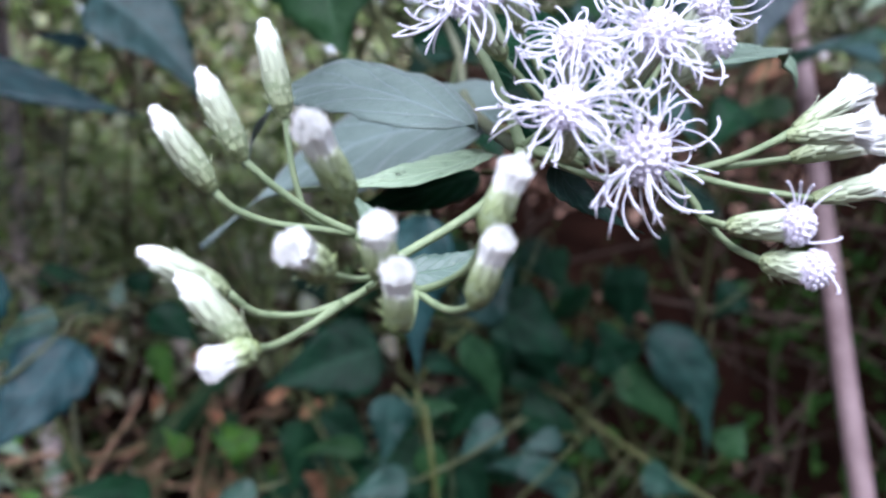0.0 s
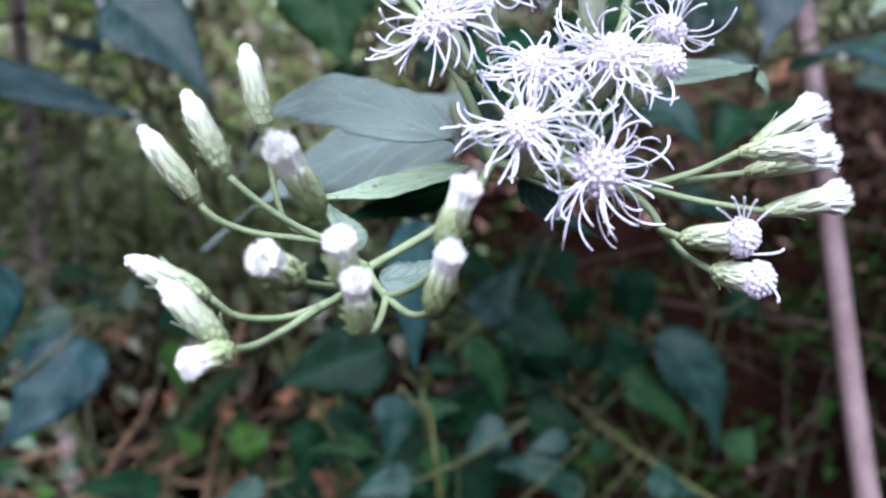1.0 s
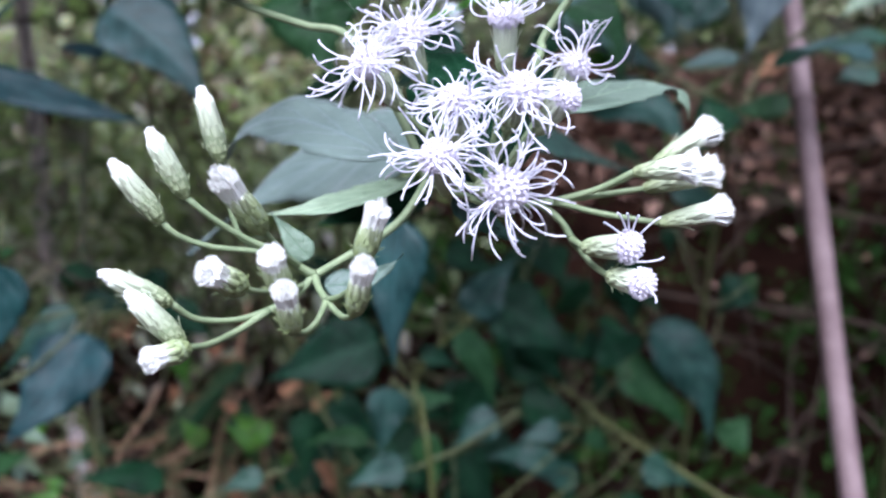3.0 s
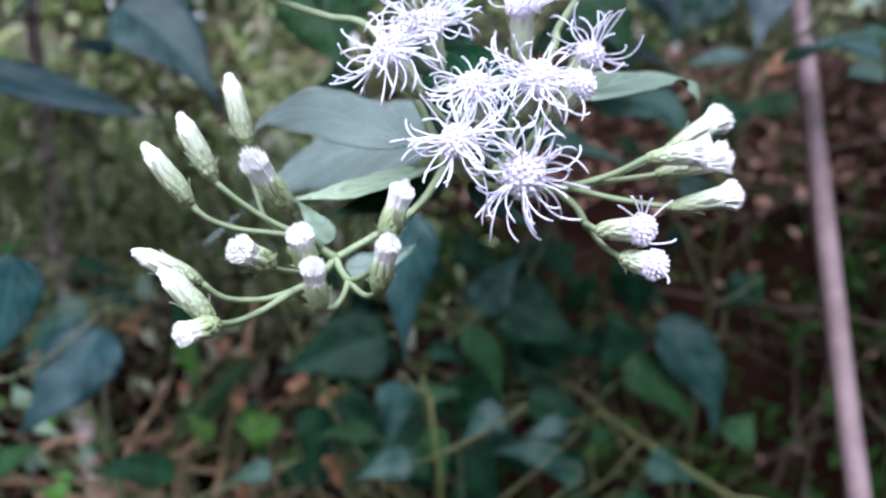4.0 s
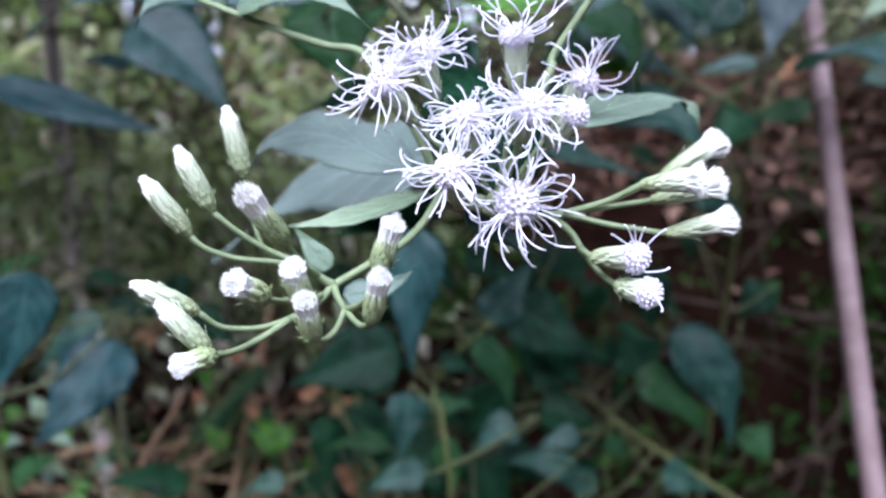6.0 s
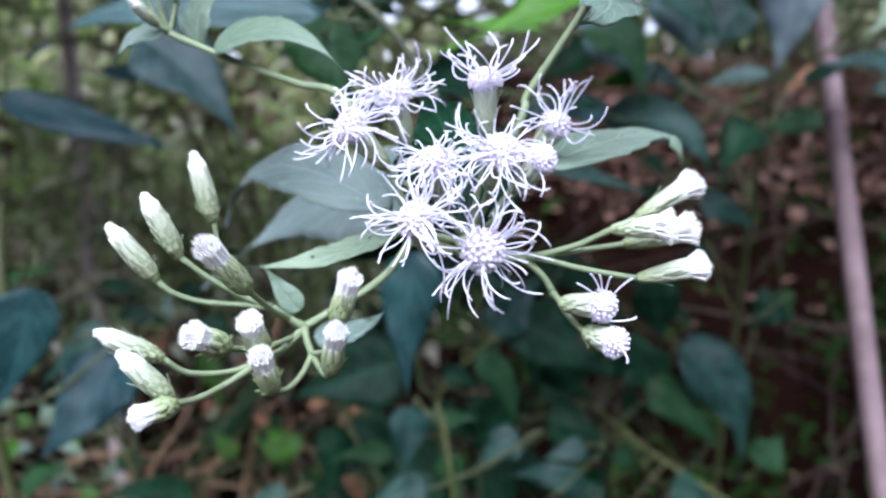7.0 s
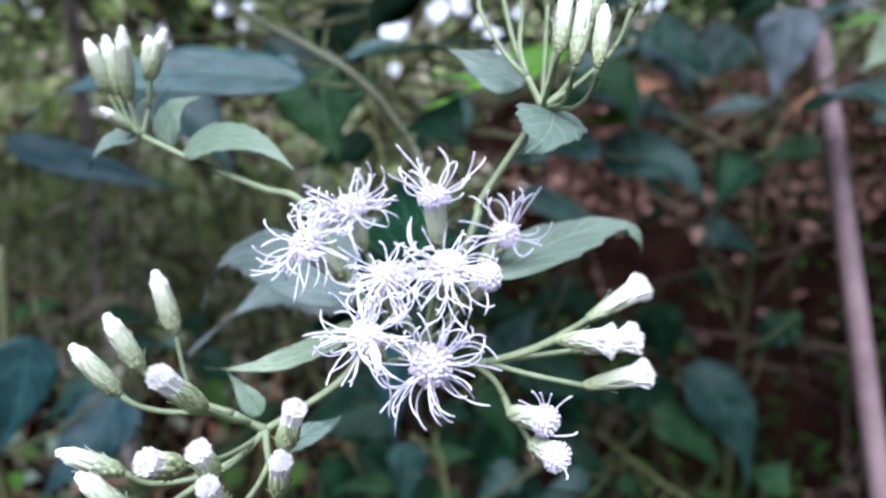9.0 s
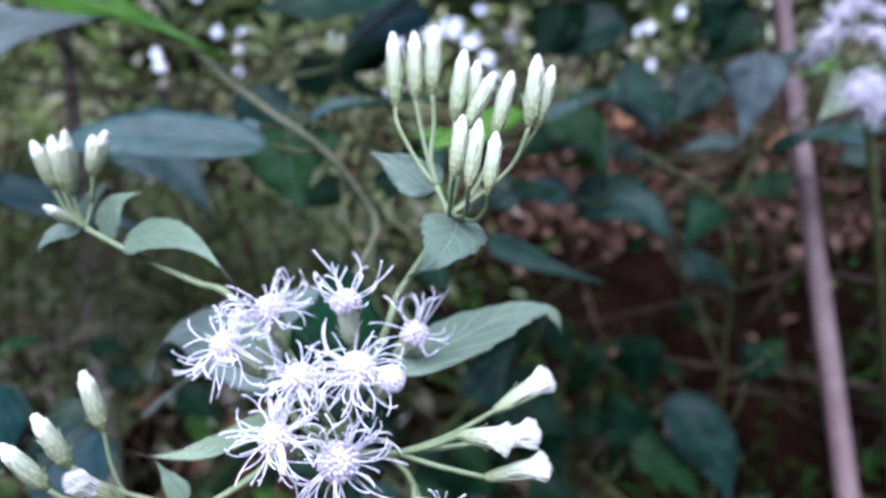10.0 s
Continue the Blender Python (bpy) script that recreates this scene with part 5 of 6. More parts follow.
leaf((-0.0380, 0.3100, 1.5617), (-0.0199, 0.3100, 1.5757), (0.0059, 0.3100, 1.5678), 0.0087, (0.16, -0.75, 0.61), LEAF_SKYLIT, fold=0.30, parent=shrub_a)
leaf((0.0757, 0.4200, 1.5601), (0.1012, 0.4200, 1.5725), (0.1313, 0.4200, 1.5763), 0.0126, (0.15, -0.75, 0.54), LEAF_SKYLIT, fold=0.30, parent=shrub_a)
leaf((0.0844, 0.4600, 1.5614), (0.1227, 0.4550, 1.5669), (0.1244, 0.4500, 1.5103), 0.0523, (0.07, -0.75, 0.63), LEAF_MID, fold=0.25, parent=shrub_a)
leaf((0.1037, 0.4700, 1.5083), (0.0678, 0.4700, 1.5199), (0.0486, 0.4700, 1.5038), 0.0291, (0.16, -0.75, 0.54), LEAF_SKYTINT, fold=0.25, parent=shrub_a)
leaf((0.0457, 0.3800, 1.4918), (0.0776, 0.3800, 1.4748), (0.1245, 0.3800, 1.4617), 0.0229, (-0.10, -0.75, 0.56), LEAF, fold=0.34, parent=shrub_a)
leaf((0.1386, 0.5200, 1.5871), (0.1678, 0.5150, 1.5684), (0.1757, 0.5100, 1.5379), 0.0518, (0.18, -0.75, 0.69), LEAF_SKYLIT, fold=0.22, parent=shrub_a)
leaf((0.0872, 0.4900, 1.5632), (0.1300, 0.4875, 1.5533), (0.1304, 0.4850, 1.5085), 0.0559, (-0.01, -0.75, 0.63), LEAF_SKYLIT, fold=0.23, parent=shrub_a)
leaf((0.1415, 0.5600, 1.5428), (0.1590, 0.5600, 1.5390), (0.1856, 0.5600, 1.5187), 0.0294, (-0.10, -0.75, 0.55), LEAF, fold=0.15, parent=shrub_c)
leaf((0.2921, 0.7000, 1.5407), (0.2535, 0.7000, 1.5405), (0.2188, 0.7000, 1.5245), 0.0317, (-0.06, -0.75, 0.70), LEAF_SKYLIT, fold=0.33, parent=shrub_c)
leaf((0.3712, 0.7600, 1.5005), (0.3303, 0.7550, 1.4786), (0.2855, 0.7500, 1.4928), 0.0427, (0.06, -0.75, 0.57), LEAF_MID, fold=0.19, parent=shrub_c)
leaf((0.2748, 0.6100, 1.6170), (0.2740, 0.6050, 1.5757), (0.2585, 0.6000, 1.5323), 0.0688, (-0.21, -0.75, 0.52), LEAF_VELVET_SKYLIT, fold=0.10, parent=shrub_c)
leaf((0.2971, 0.4700, 1.5827), (0.2826, 0.4680, 1.5706), (0.2647, 0.4660, 1.5518), 0.0344, (0.14, -0.75, 0.67), LEAF_PALE, fold=0.20, parent=shrub_c)
leaf((0.3796, 0.6200, 1.5356), (0.3372, 0.6200, 1.5566), (0.3020, 0.6200, 1.5380), 0.0338, (0.14, -0.75, 0.64), LEAF_SKYLIT, fold=0.27, parent=shrub_c)
leaf((0.4038, 0.6600, 1.5270), (0.3828, 0.6600, 1.5268), (0.3643, 0.6600, 1.5140), 0.0479, (0.08, -0.75, 0.64), LEAF, fold=0.20, parent=shrub_c)
leaf((0.2674, 0.8200, 1.3971), (0.3049, 0.8200, 1.3895), (0.3459, 0.8200, 1.3545), 0.0610, (0.10, -0.75, 0.52), LEAF, fold=0.23, parent=shrub_c)
leaf((0.1261, 0.5000, 1.5364), (0.1092, 0.5000, 1.5264), (0.0887, 0.5000, 1.5328), 0.0218, (0.13, -0.75, 0.62), LEAF_LIT, fold=0.18, parent=shrub_a)
leaf((0.0184, 0.4200, 1.5419), (-0.0100, 0.4200, 1.5338), (-0.0274, 0.4200, 1.5022), 0.0436, (0.22, -0.75, 0.61), LEAF, fold=0.25, parent=shrub_a)
leaf((0.0693, 0.4600, 1.5134), (0.0444, 0.4600, 1.5123), (0.0263, 0.4600, 1.4951), 0.0370, (-0.24, -0.75, 0.59), LEAF, fold=0.18, parent=shrub_a)
# stems behind the flowers
stem("stem", [(0.1408, 0.8000, 1.1498), (0.2084, 0.7800, 1.0988), (0.2733, 0.7600, 1.0613), (0.3290, 0.7400, 1.0304), (0.3970, 0.7200, 0.9857), (0.4200, 0.7200, 0.6000), (0.4200, 0.7200, 0.0000)], 0.00220, 0.00500, parent=shrub_b, mat=BARK_YELLOW)
stem("stem", [(0.0261, 0.5740, 1.3132), (0.0028, 0.5300, 1.3072), (-0.0182, 0.4700, 1.2984), (-0.0141, 0.4500, 1.2710), (-0.0066, 0.4400, 1.2478), (0.0300, 0.5000, 0.6000), (0.0300, 0.5500, 0.0000)], 0.00130, 0.00340, parent=shrub_b, mat=BARK_YELLOW)
stem("stem", [(0.2463, 0.8200, 1.2126), (0.2071, 0.8000, 1.1564), (0.1747, 0.7900, 1.1249)], 0.00140, 0.00220, parent=shrub_c)
stem("stem", [(0.2076, 0.7900, 1.1563), (0.3400, 0.9500, 0.8000), (0.3400, 1.0000, 0.0000)], 0.00300, 0.00800, parent=shrub_c)
stem("stem", [(0.3418, 0.6034, 1.6005), (0.3336, 0.6195, 1.5824), (0.3191, 0.6337, 1.5571), (0.2952, 0.6489, 1.5387), (0.3296, 0.8027, 1.4846), (0.3600, 1.0000, 0.8000), (0.3400, 1.0000, 0.0000)], 0.00200, 0.00600, parent=shrub_c)
stem("stem", [(-0.2923, 0.3972, 1.4618), (-0.2882, 0.3816, 1.3829), (-0.2970, 0.3773, 1.2643), (-0.2200, 0.5000, 0.0000)], 0.00350, 0.00500, parent=shrub_d)
head("full", (0.2351, 0.3685, 1.6020), (0.2321, 0.3635, 1.6100), 0.0045, parent=shrub_e)
stem("stalk", [(0.2390, 0.3597, 1.5821), (0.2371, 0.3671, 1.5891), (0.2351, 0.3685, 1.6020)], 0.00090, 0.00060, parent=shrub_e)
head("full", (0.2252, 0.3552, 1.5914), (0.2192, 0.3502, 1.5974), 0.0045, parent=shrub_e)
stem("stalk", [(0.2390, 0.3597, 1.5821), (0.2321, 0.3604, 1.5837), (0.2252, 0.3552, 1.5914)], 0.00090, 0.00060, parent=shrub_e)
head("full", (0.2266, 0.3643, 1.5867), (0.2196, 0.3593, 1.5907), 0.0045, parent=shrub_e)
stem("stalk", [(0.2390, 0.3597, 1.5821), (0.2328, 0.3650, 1.5814), (0.2266, 0.3643, 1.5867)], 0.00090, 0.00060, parent=shrub_e)
head("full", (0.2461, 0.3809, 1.6075), (0.2461, 0.3759, 1.6165), 0.0045, parent=shrub_e)
stem("stalk", [(0.2390, 0.3597, 1.5821), (0.2425, 0.3733, 1.5918), (0.2461, 0.3809, 1.6075)], 0.00090, 0.00060, parent=shrub_e)
head("full", (0.2468, 0.3889, 1.5952), (0.2448, 0.3839, 1.6032), 0.0045, parent=shrub_e)
stem("stalk", [(0.2390, 0.3597, 1.5821), (0.2429, 0.3773, 1.5856), (0.2468, 0.3889, 1.5952)], 0.00090, 0.00060, parent=shrub_e)
head("full", (0.2417, 0.3574, 1.5892), (0.2447, 0.3524, 1.5972), 0.0045, parent=shrub_e)
stem("stalk", [(0.2390, 0.3597, 1.5821), (0.2403, 0.3616, 1.5827), (0.2417, 0.3574, 1.5892)], 0.00090, 0.00060, parent=shrub_e)
head("full", (0.2560, 0.3812, 1.6021), (0.2580, 0.3762, 1.6111), 0.0045, parent=shrub_e)
stem("stalk", [(0.2390, 0.3597, 1.5821), (0.2475, 0.3734, 1.5891), (0.2560, 0.3812, 1.6021)], 0.00090, 0.00060, parent=shrub_e)
head("full", (0.2506, 0.3677, 1.5851), (0.2566, 0.3627, 1.5911), 0.0045, parent=shrub_e)
stem("stalk", [(0.2390, 0.3597, 1.5821), (0.2448, 0.3667, 1.5806), (0.2506, 0.3677, 1.5851)], 0.00090, 0.00060, parent=shrub_e)
head("full", (0.2317, 0.3413, 1.5659), (0.2287, 0.3363, 1.5689), 0.0045, parent=shrub_e)
stem("stalk", [(0.2390, 0.3597, 1.5821), (0.2354, 0.3535, 1.5710), (0.2317, 0.3413, 1.5659)], 0.00090, 0.00060, parent=shrub_e)
head("full", (0.2413, 0.3534, 1.5694), (0.2423, 0.3484, 1.5734), 0.0045, parent=shrub_e)
stem("stalk", [(0.2390, 0.3597, 1.5821), (0.2402, 0.3596, 1.5728), (0.2413, 0.3534, 1.5694)], 0.00090, 0.00060, parent=shrub_e)
head("full", (0.2342, 0.3410, 1.5649), (0.2342, 0.3360, 1.5639), 0.0045, parent=shrub_e)
stem("stalk", [(0.2390, 0.3597, 1.5821), (0.2366, 0.3533, 1.5705), (0.2342, 0.3410, 1.5649)], 0.00090, 0.00060, parent=shrub_e)
head("full", (0.2453, 0.3531, 1.5646), (0.2493, 0.3481, 1.5676), 0.0045, parent=shrub_e)
stem("stalk", [(0.2390, 0.3597, 1.5821), (0.2422, 0.3594, 1.5704), (0.2453, 0.3531, 1.5646)], 0.00090, 0.00060, parent=shrub_e)
head("full", (0.2434, 0.3515, 1.5613), (0.2464, 0.3465, 1.5593), 0.0045, parent=shrub_e)
stem("stalk", [(0.2390, 0.3597, 1.5821), (0.2412, 0.3586, 1.5687), (0.2434, 0.3515, 1.5613)], 0.00090, 0.00060, parent=shrub_e)
stem("stem", [(0.2390, 0.3597, 1.5821), (0.2690, 0.3797, 1.4621), (0.5000, 0.7000, 0.8000), (0.5200, 0.7200, 0.0000)], 0.00200, 0.00600, parent=shrub_e)
leaf((0.2569, 0.3822, 1.5860), (0.2382, 0.3727, 1.5686), (0.2200, 0.3633, 1.5516), 0.0316, (-0.200, -0.600, 0.800), LEAF_PALE, fold=0.38, parent=shrub_e)
leaf((0.3390, 0.6180, 1.6158), (0.2976, 0.6136, 1.6117), (0.2562, 0.6080, 1.5999), 0.0297, (0.000, -0.450, 0.900), LEAF, fold=0.38, parent=shrub_c)
leaf((0.3264, 0.5637, 1.6013), (0.3041, 0.5609, 1.5962), (0.2818, 0.5581, 1.5911), 0.0218, (0.000, -0.500, 0.850), LEAF_LIT, fold=0.38, parent=shrub_c)
leaf((0.3709, 0.5902, 1.5506), (0.3352, 0.5867, 1.5491), (0.2994, 0.5818, 1.5382), 0.0316, (0.000, -0.500, 0.850), LEAF, fold=0.38, parent=shrub_c)
head("closed", (-0.0455, 0.3983, 1.6022), (-0.0462, 0.4012, 1.6207), 0.0034, parent=shrub_a)
head("closed", (-0.0414, 0.3987, 1.6021), (-0.0391, 0.4010, 1.6155), 0.0034, parent=shrub_a)
stem("stalk", [(-0.0434, 0.3986, 1.6028), (-0.0450, 0.4060, 1.5860), (-0.0550, 0.4321, 1.5646)], 0.00100, 0.00150, parent=shrub_a)
# leaves deep inside the low shrubs, their shade painted in as a dark colour
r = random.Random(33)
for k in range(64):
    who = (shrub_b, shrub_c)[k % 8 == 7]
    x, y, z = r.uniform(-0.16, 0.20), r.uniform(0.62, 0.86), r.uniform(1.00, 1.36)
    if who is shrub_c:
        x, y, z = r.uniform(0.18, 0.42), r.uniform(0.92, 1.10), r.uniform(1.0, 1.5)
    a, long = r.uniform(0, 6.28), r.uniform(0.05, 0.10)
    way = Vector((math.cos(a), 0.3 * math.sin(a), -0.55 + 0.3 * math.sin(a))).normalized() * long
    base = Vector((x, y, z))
    leaf(base, base + way * 0.5 + Vector((0, 0, 0.12 * long)), base + way, long * r.uniform(0.55, 0.75), (r.uniform(-0.3, 0.3), -0.7, 0.65), LEAF_SHADED, fold=r.uniform(0.1, 0.35), parent=who)
# ---- the shrubs' own stems ----
stem("stem", [(-0.10, 0.70, 0), (-0.12, 0.68, 1.0), (-0.08, 0.60, 1.50), (0.02, 0.55, 1.62)], 0.007, 0.003, parent=shrub_a)
stem("stem", [(-0.12, 0.68, 1.15), (-0.25, 0.62, 1.48), (-0.30, 0.50, 1.66)], 0.004, 0.002, parent=shrub_a)
stem("stem", [(-0.08, 0.60, 1.50), (0.10, 0.62, 1.56), (0.24, 0.60, 1.50)], 0.003, 0.002, parent=shrub_a)
stem("stem", [(-0.30, 0.55, 0), (-0.33, 0.60, 1.05), (-0.42, 0.58, 1.33)], 0.006, 0.003, parent=shrub_d)
twigs()
# ---- ground, with a bank behind ----


def ground_height(x, y):
    start = 1.9 - 0.6 / (1 + math.exp(-4 * x))  # the bank comes nearer to the right
    rise = max(0.0, min(1.0, (y - start) / 3.0))
    rise = rise * rise * (3 - 2 * rise)
    z = 1.75 * rise + 0.02 * max(0.0, y - 5)
    return z + 0.10 * noise.noise((x * 0.9, y * 0.9, 0)) + 0.03 * noise.noise((x * 4, y * 4, 3)) - 0.05


def spread(n, near, far):
    return [math.copysign(abs(t) * near + (abs(t) ** 5) * (far - near), t) for t in (2 * i / n - 1 for i in range(n + 1))]


xs, ys = spread(140, 6, 160), [3 + v for v in spread(140, 6, 160)]
gw = len(xs)
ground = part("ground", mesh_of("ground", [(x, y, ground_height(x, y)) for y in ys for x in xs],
              [(j * gw + i, j * gw + i + 1, (j + 1) * gw + i + 1, (j + 1) * gw + i) for j in range(gw - 1) for i in range(gw - 1)]), SOIL_SHADED, None)
tagged(ground, "reddish brown forest soil, darkened for shade, rising into a bank", "ground", kind="structure")


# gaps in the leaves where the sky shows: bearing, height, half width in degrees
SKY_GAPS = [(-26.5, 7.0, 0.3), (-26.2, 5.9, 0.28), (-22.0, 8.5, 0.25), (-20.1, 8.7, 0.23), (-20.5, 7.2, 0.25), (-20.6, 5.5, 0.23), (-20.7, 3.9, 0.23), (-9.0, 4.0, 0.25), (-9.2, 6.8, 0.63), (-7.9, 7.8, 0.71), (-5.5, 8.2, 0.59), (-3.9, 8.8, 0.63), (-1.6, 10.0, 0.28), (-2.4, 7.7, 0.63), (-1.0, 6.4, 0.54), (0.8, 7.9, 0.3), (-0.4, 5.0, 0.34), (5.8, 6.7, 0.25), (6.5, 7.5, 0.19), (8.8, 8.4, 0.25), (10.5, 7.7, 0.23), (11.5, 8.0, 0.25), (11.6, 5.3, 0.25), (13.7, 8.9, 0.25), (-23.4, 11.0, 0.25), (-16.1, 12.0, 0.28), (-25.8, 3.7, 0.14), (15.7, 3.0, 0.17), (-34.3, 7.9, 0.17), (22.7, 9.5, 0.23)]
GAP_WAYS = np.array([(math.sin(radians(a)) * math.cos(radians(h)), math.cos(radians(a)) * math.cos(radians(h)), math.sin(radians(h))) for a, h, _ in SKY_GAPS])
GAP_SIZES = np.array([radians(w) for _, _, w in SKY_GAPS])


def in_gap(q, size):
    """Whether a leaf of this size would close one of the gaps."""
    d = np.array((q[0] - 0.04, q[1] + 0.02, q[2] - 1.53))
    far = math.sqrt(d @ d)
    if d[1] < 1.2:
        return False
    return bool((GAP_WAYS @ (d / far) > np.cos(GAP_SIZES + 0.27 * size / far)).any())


def scatter_leaves(pile, r, centre, spread_of, count, size, flat=0.0, origin=Vector((0, 0, 0)), slim=0.24):
    """Many small folded leaves, four triangles each."""
    for _ in range(count):
        q = Vector((r.gauss(centre[0], spread_of[0]), r.gauss(centre[1], spread_of[1]), r.gauss(centre[2], spread_of[2])))
        one_leaf(pile, r, q, size * r.uniform(0.6, 1.3), flat, origin, slim)


def one_leaf(pile, r, q, size, flat=0.0, origin=Vector((0, 0, 0)), slim=0.24):
    a, tilt = r.uniform(0, 6.28), r.uniform(-1.3, 1.0) * (1 - flat)
    way = Vector((math.cos(a) * math.cos(tilt), math.sin(a) * math.cos(tilt), math.sin(tilt)))
    side = way.cross(Vector((r.uniform(-0.5, 0.5) * (1 - flat), r.uniform(-0.5, 0.5) * (1 - flat), 1))).normalized()
    up = side.cross(way) * size
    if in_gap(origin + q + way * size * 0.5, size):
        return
    pile.add([q, q + way * size * 0.4 + side * size * slim + up * 0.10, q + way * size + up * -0.08, q + way * size * 0.4 - side * size * slim + up * 0.10, q + way * size * 0.45 - up * 0.02],
             [(0, 1, 4), (1, 2, 4), (2, 3, 4), (3, 0, 4)])


r = random.Random(21)
pile = Pile()
for _ in range(24000):
    x, y = r.uniform(-5, 5), r.uniform(-2.5, 6.5)
    if noise.noise((x * 1.3, y * 1.3, 8)) < r.uniform(-0.5, 0.2):
        continue
    z = ground_height(x, y)
    # pale litter left out low on the bank so that it looks shaded
    if z < 0.95 and y > 0.9 and r.random() < 0.7 or x > 0.05 and 0.9 < y and z < 1.02 and r.random() < 0.6:
        continue
    one_leaf(pile, r, Vector((x, y, z + r.uniform(0.01, 0.05))), r.uniform(0.04, 0.12) * (1 if z < 0.95 else r.uniform(0.5, 1.4)), 0.6)
# extra litter high on the right stands for the lit part of the bank
for _ in range(15000):
    x, y = r.uniform(0.1, 3.0), r.uniform(1.4, 4.2)
    z = ground_height(x, y)
    if z > 1.05 and noise.noise((x * 1.6, y * 1.6, 5)) > r.uniform(-0.75, 0.05):
        one_leaf(pile, r, Vector((x, y, z + r.uniform(0.01, 0.05))), r.uniform(0.025, 0.09), 0.5, slim=r.choice((0.10, 0.16, 0.24)))
tagged(part("leaf_litter", pile.mesh("leaf_litter", False), LITTER, None), "fallen dry brown leaves lying on the bank", "leaf litter", kind="stuff")

pile, low = Pile(), Pile()
for _ in range(900):
    x, y = r.uniform(-5, 5), r.uniform(1.25, 6.3)
    q = (x, y, ground_height(x, y) + r.uniform(0.05, 0.7))
    # height decides between the painted sunlit colours and the shaded ones
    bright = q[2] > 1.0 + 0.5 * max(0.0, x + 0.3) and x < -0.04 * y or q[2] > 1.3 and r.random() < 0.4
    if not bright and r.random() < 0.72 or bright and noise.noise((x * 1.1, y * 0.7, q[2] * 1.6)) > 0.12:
        continue
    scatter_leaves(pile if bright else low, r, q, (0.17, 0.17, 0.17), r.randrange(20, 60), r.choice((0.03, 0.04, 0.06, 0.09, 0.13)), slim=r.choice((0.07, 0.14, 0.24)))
for _ in range(520):
    y = r.uniform(1.5, 3.4)
    x = r.uniform(-2.4, -0.12) * y * 0.75
    z = ground_height(x, y) + r.uniform(0.1, 1.0) ** 0.8 * 2.1
    if z < 1.0 or noise.noise((x * 2.3, y * 0.7, z * 2.9)) > 0.05:
        continue
    scatter_leaves(pile, r, (x, y, z), (0.13, 0.13, 0.11), r.randrange(8, 34), r.choice((0.045, 0.06, 0.09, 0.12, 0.15)), slim=r.choice((0.08, 0.14, 0.22, 0.28)))
for _ in range(260):
    y = r.uniform(1.25, 2.7)
    x = r.uniform(-0.80, -0.22) * y
    z = max(ground_height(x, y), 0.95) + r.uniform(0.0, 0.42)
    if noise.noise((x * 1.7, y * 1.2, z * 2.1)) < 0.16:
        scatter_leaves(pile, r, (x, y, z), (0.13, 0.13, 0.10), r.randrange(14, 34), r.choice((0.03, 0.045, 0.07)), slim=r.choice((0.08, 0.16, 0.24)))
some = random.Random(57)
for k in range(170):
    y = some.uniform(1.5, 2.9)
    x = some.uniform(0.05, 0.72) * y
    z = ground_height(x, y) + some.uniform(0.03, 0.3)
    if noise.noise((x * 2.2, y * 1.5, z * 2.4)) < 0.1:
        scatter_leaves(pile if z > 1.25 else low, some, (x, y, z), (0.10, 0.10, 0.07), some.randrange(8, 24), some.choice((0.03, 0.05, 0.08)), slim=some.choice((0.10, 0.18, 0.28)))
tagged(part("undergrowth", pile.mesh("undergrowth", False), FOLIAGE_SUNLIT, None), "small-leaved undergrowth on the bank in sunlit yellow-green colours", "undergrowth", kind="stuff")
tagged(part("ground_cover", low.mesh("ground_cover", False), FOLIAGE_SHADED, None), "low green plants among the litter, darkened to stand for shade", "ground cover", kind="stuff")

dark_twigs, pale_twigs = Pile(), Pile()
for k in range(700):
    x, y = r.uniform(-4.5, 4.5), r.uniform(1.3, 5.5)
    q = Vector((x, y, ground_height(x, y)))
    way = Vector((r.uniform(-1, 1), r.uniform(-0.5, 0.5), r.uniform(0.05, 1.1))).normalized() * r.uniform(0.3, 1.3)
    bow = Vector((r.uniform(-0.15, 0.15), r.uniform(-0.1, 0.1), r.uniform(0, 0.15)))
    twig = smooth_line([q - way * 0.05, q + way * 0.5 + bow, q + way], 0.15)
    tube(pale_twigs if k % 4 == 0 and x < -0.6 else dark_twigs, twig, [r.uniform(0.0025, 0.007) * (1 - 0.6 * i / len(twig)) for i in range(len(twig))], 5)
some = random.Random(58)
for k in range(18):
    x, y = some.uniform(-1.5, -0.15), some.uniform(1.0, 1.5)
    z = some.uniform(1.30, 1.80)
    a = some.choice((-1, 1))
    foot = Vector((x - 0.5 * a, y + 0.3, ground_height(x - 0.5 * a, y + 0.3)))
    twig = smooth_line([foot, Vector((x - 0.25 * a, y + 0.1, z - 0.12)), Vector((x + some.uniform(0.05, 0.3) * a, y, z + some.uniform(-0.12, 0.15)))], 0.08)
    tube(dark_twigs, twig, [some.uniform(0.003, 0.006) * (1 - 0.6 * i / len(twig)) for i in range(len(twig))], 5)
tagged(part("brushwood", dark_twigs.mesh("brushwood"), BARK, None), "tangle of thin bare brown twigs on the bank", "brushwood", kind="stuff")
tagged(part("dead_grass", pale_twigs.mesh("dead_grass"), STRAW, None), "thin dry straw-coloured stalks scattered on the bank", "dead grass", kind="stuff")


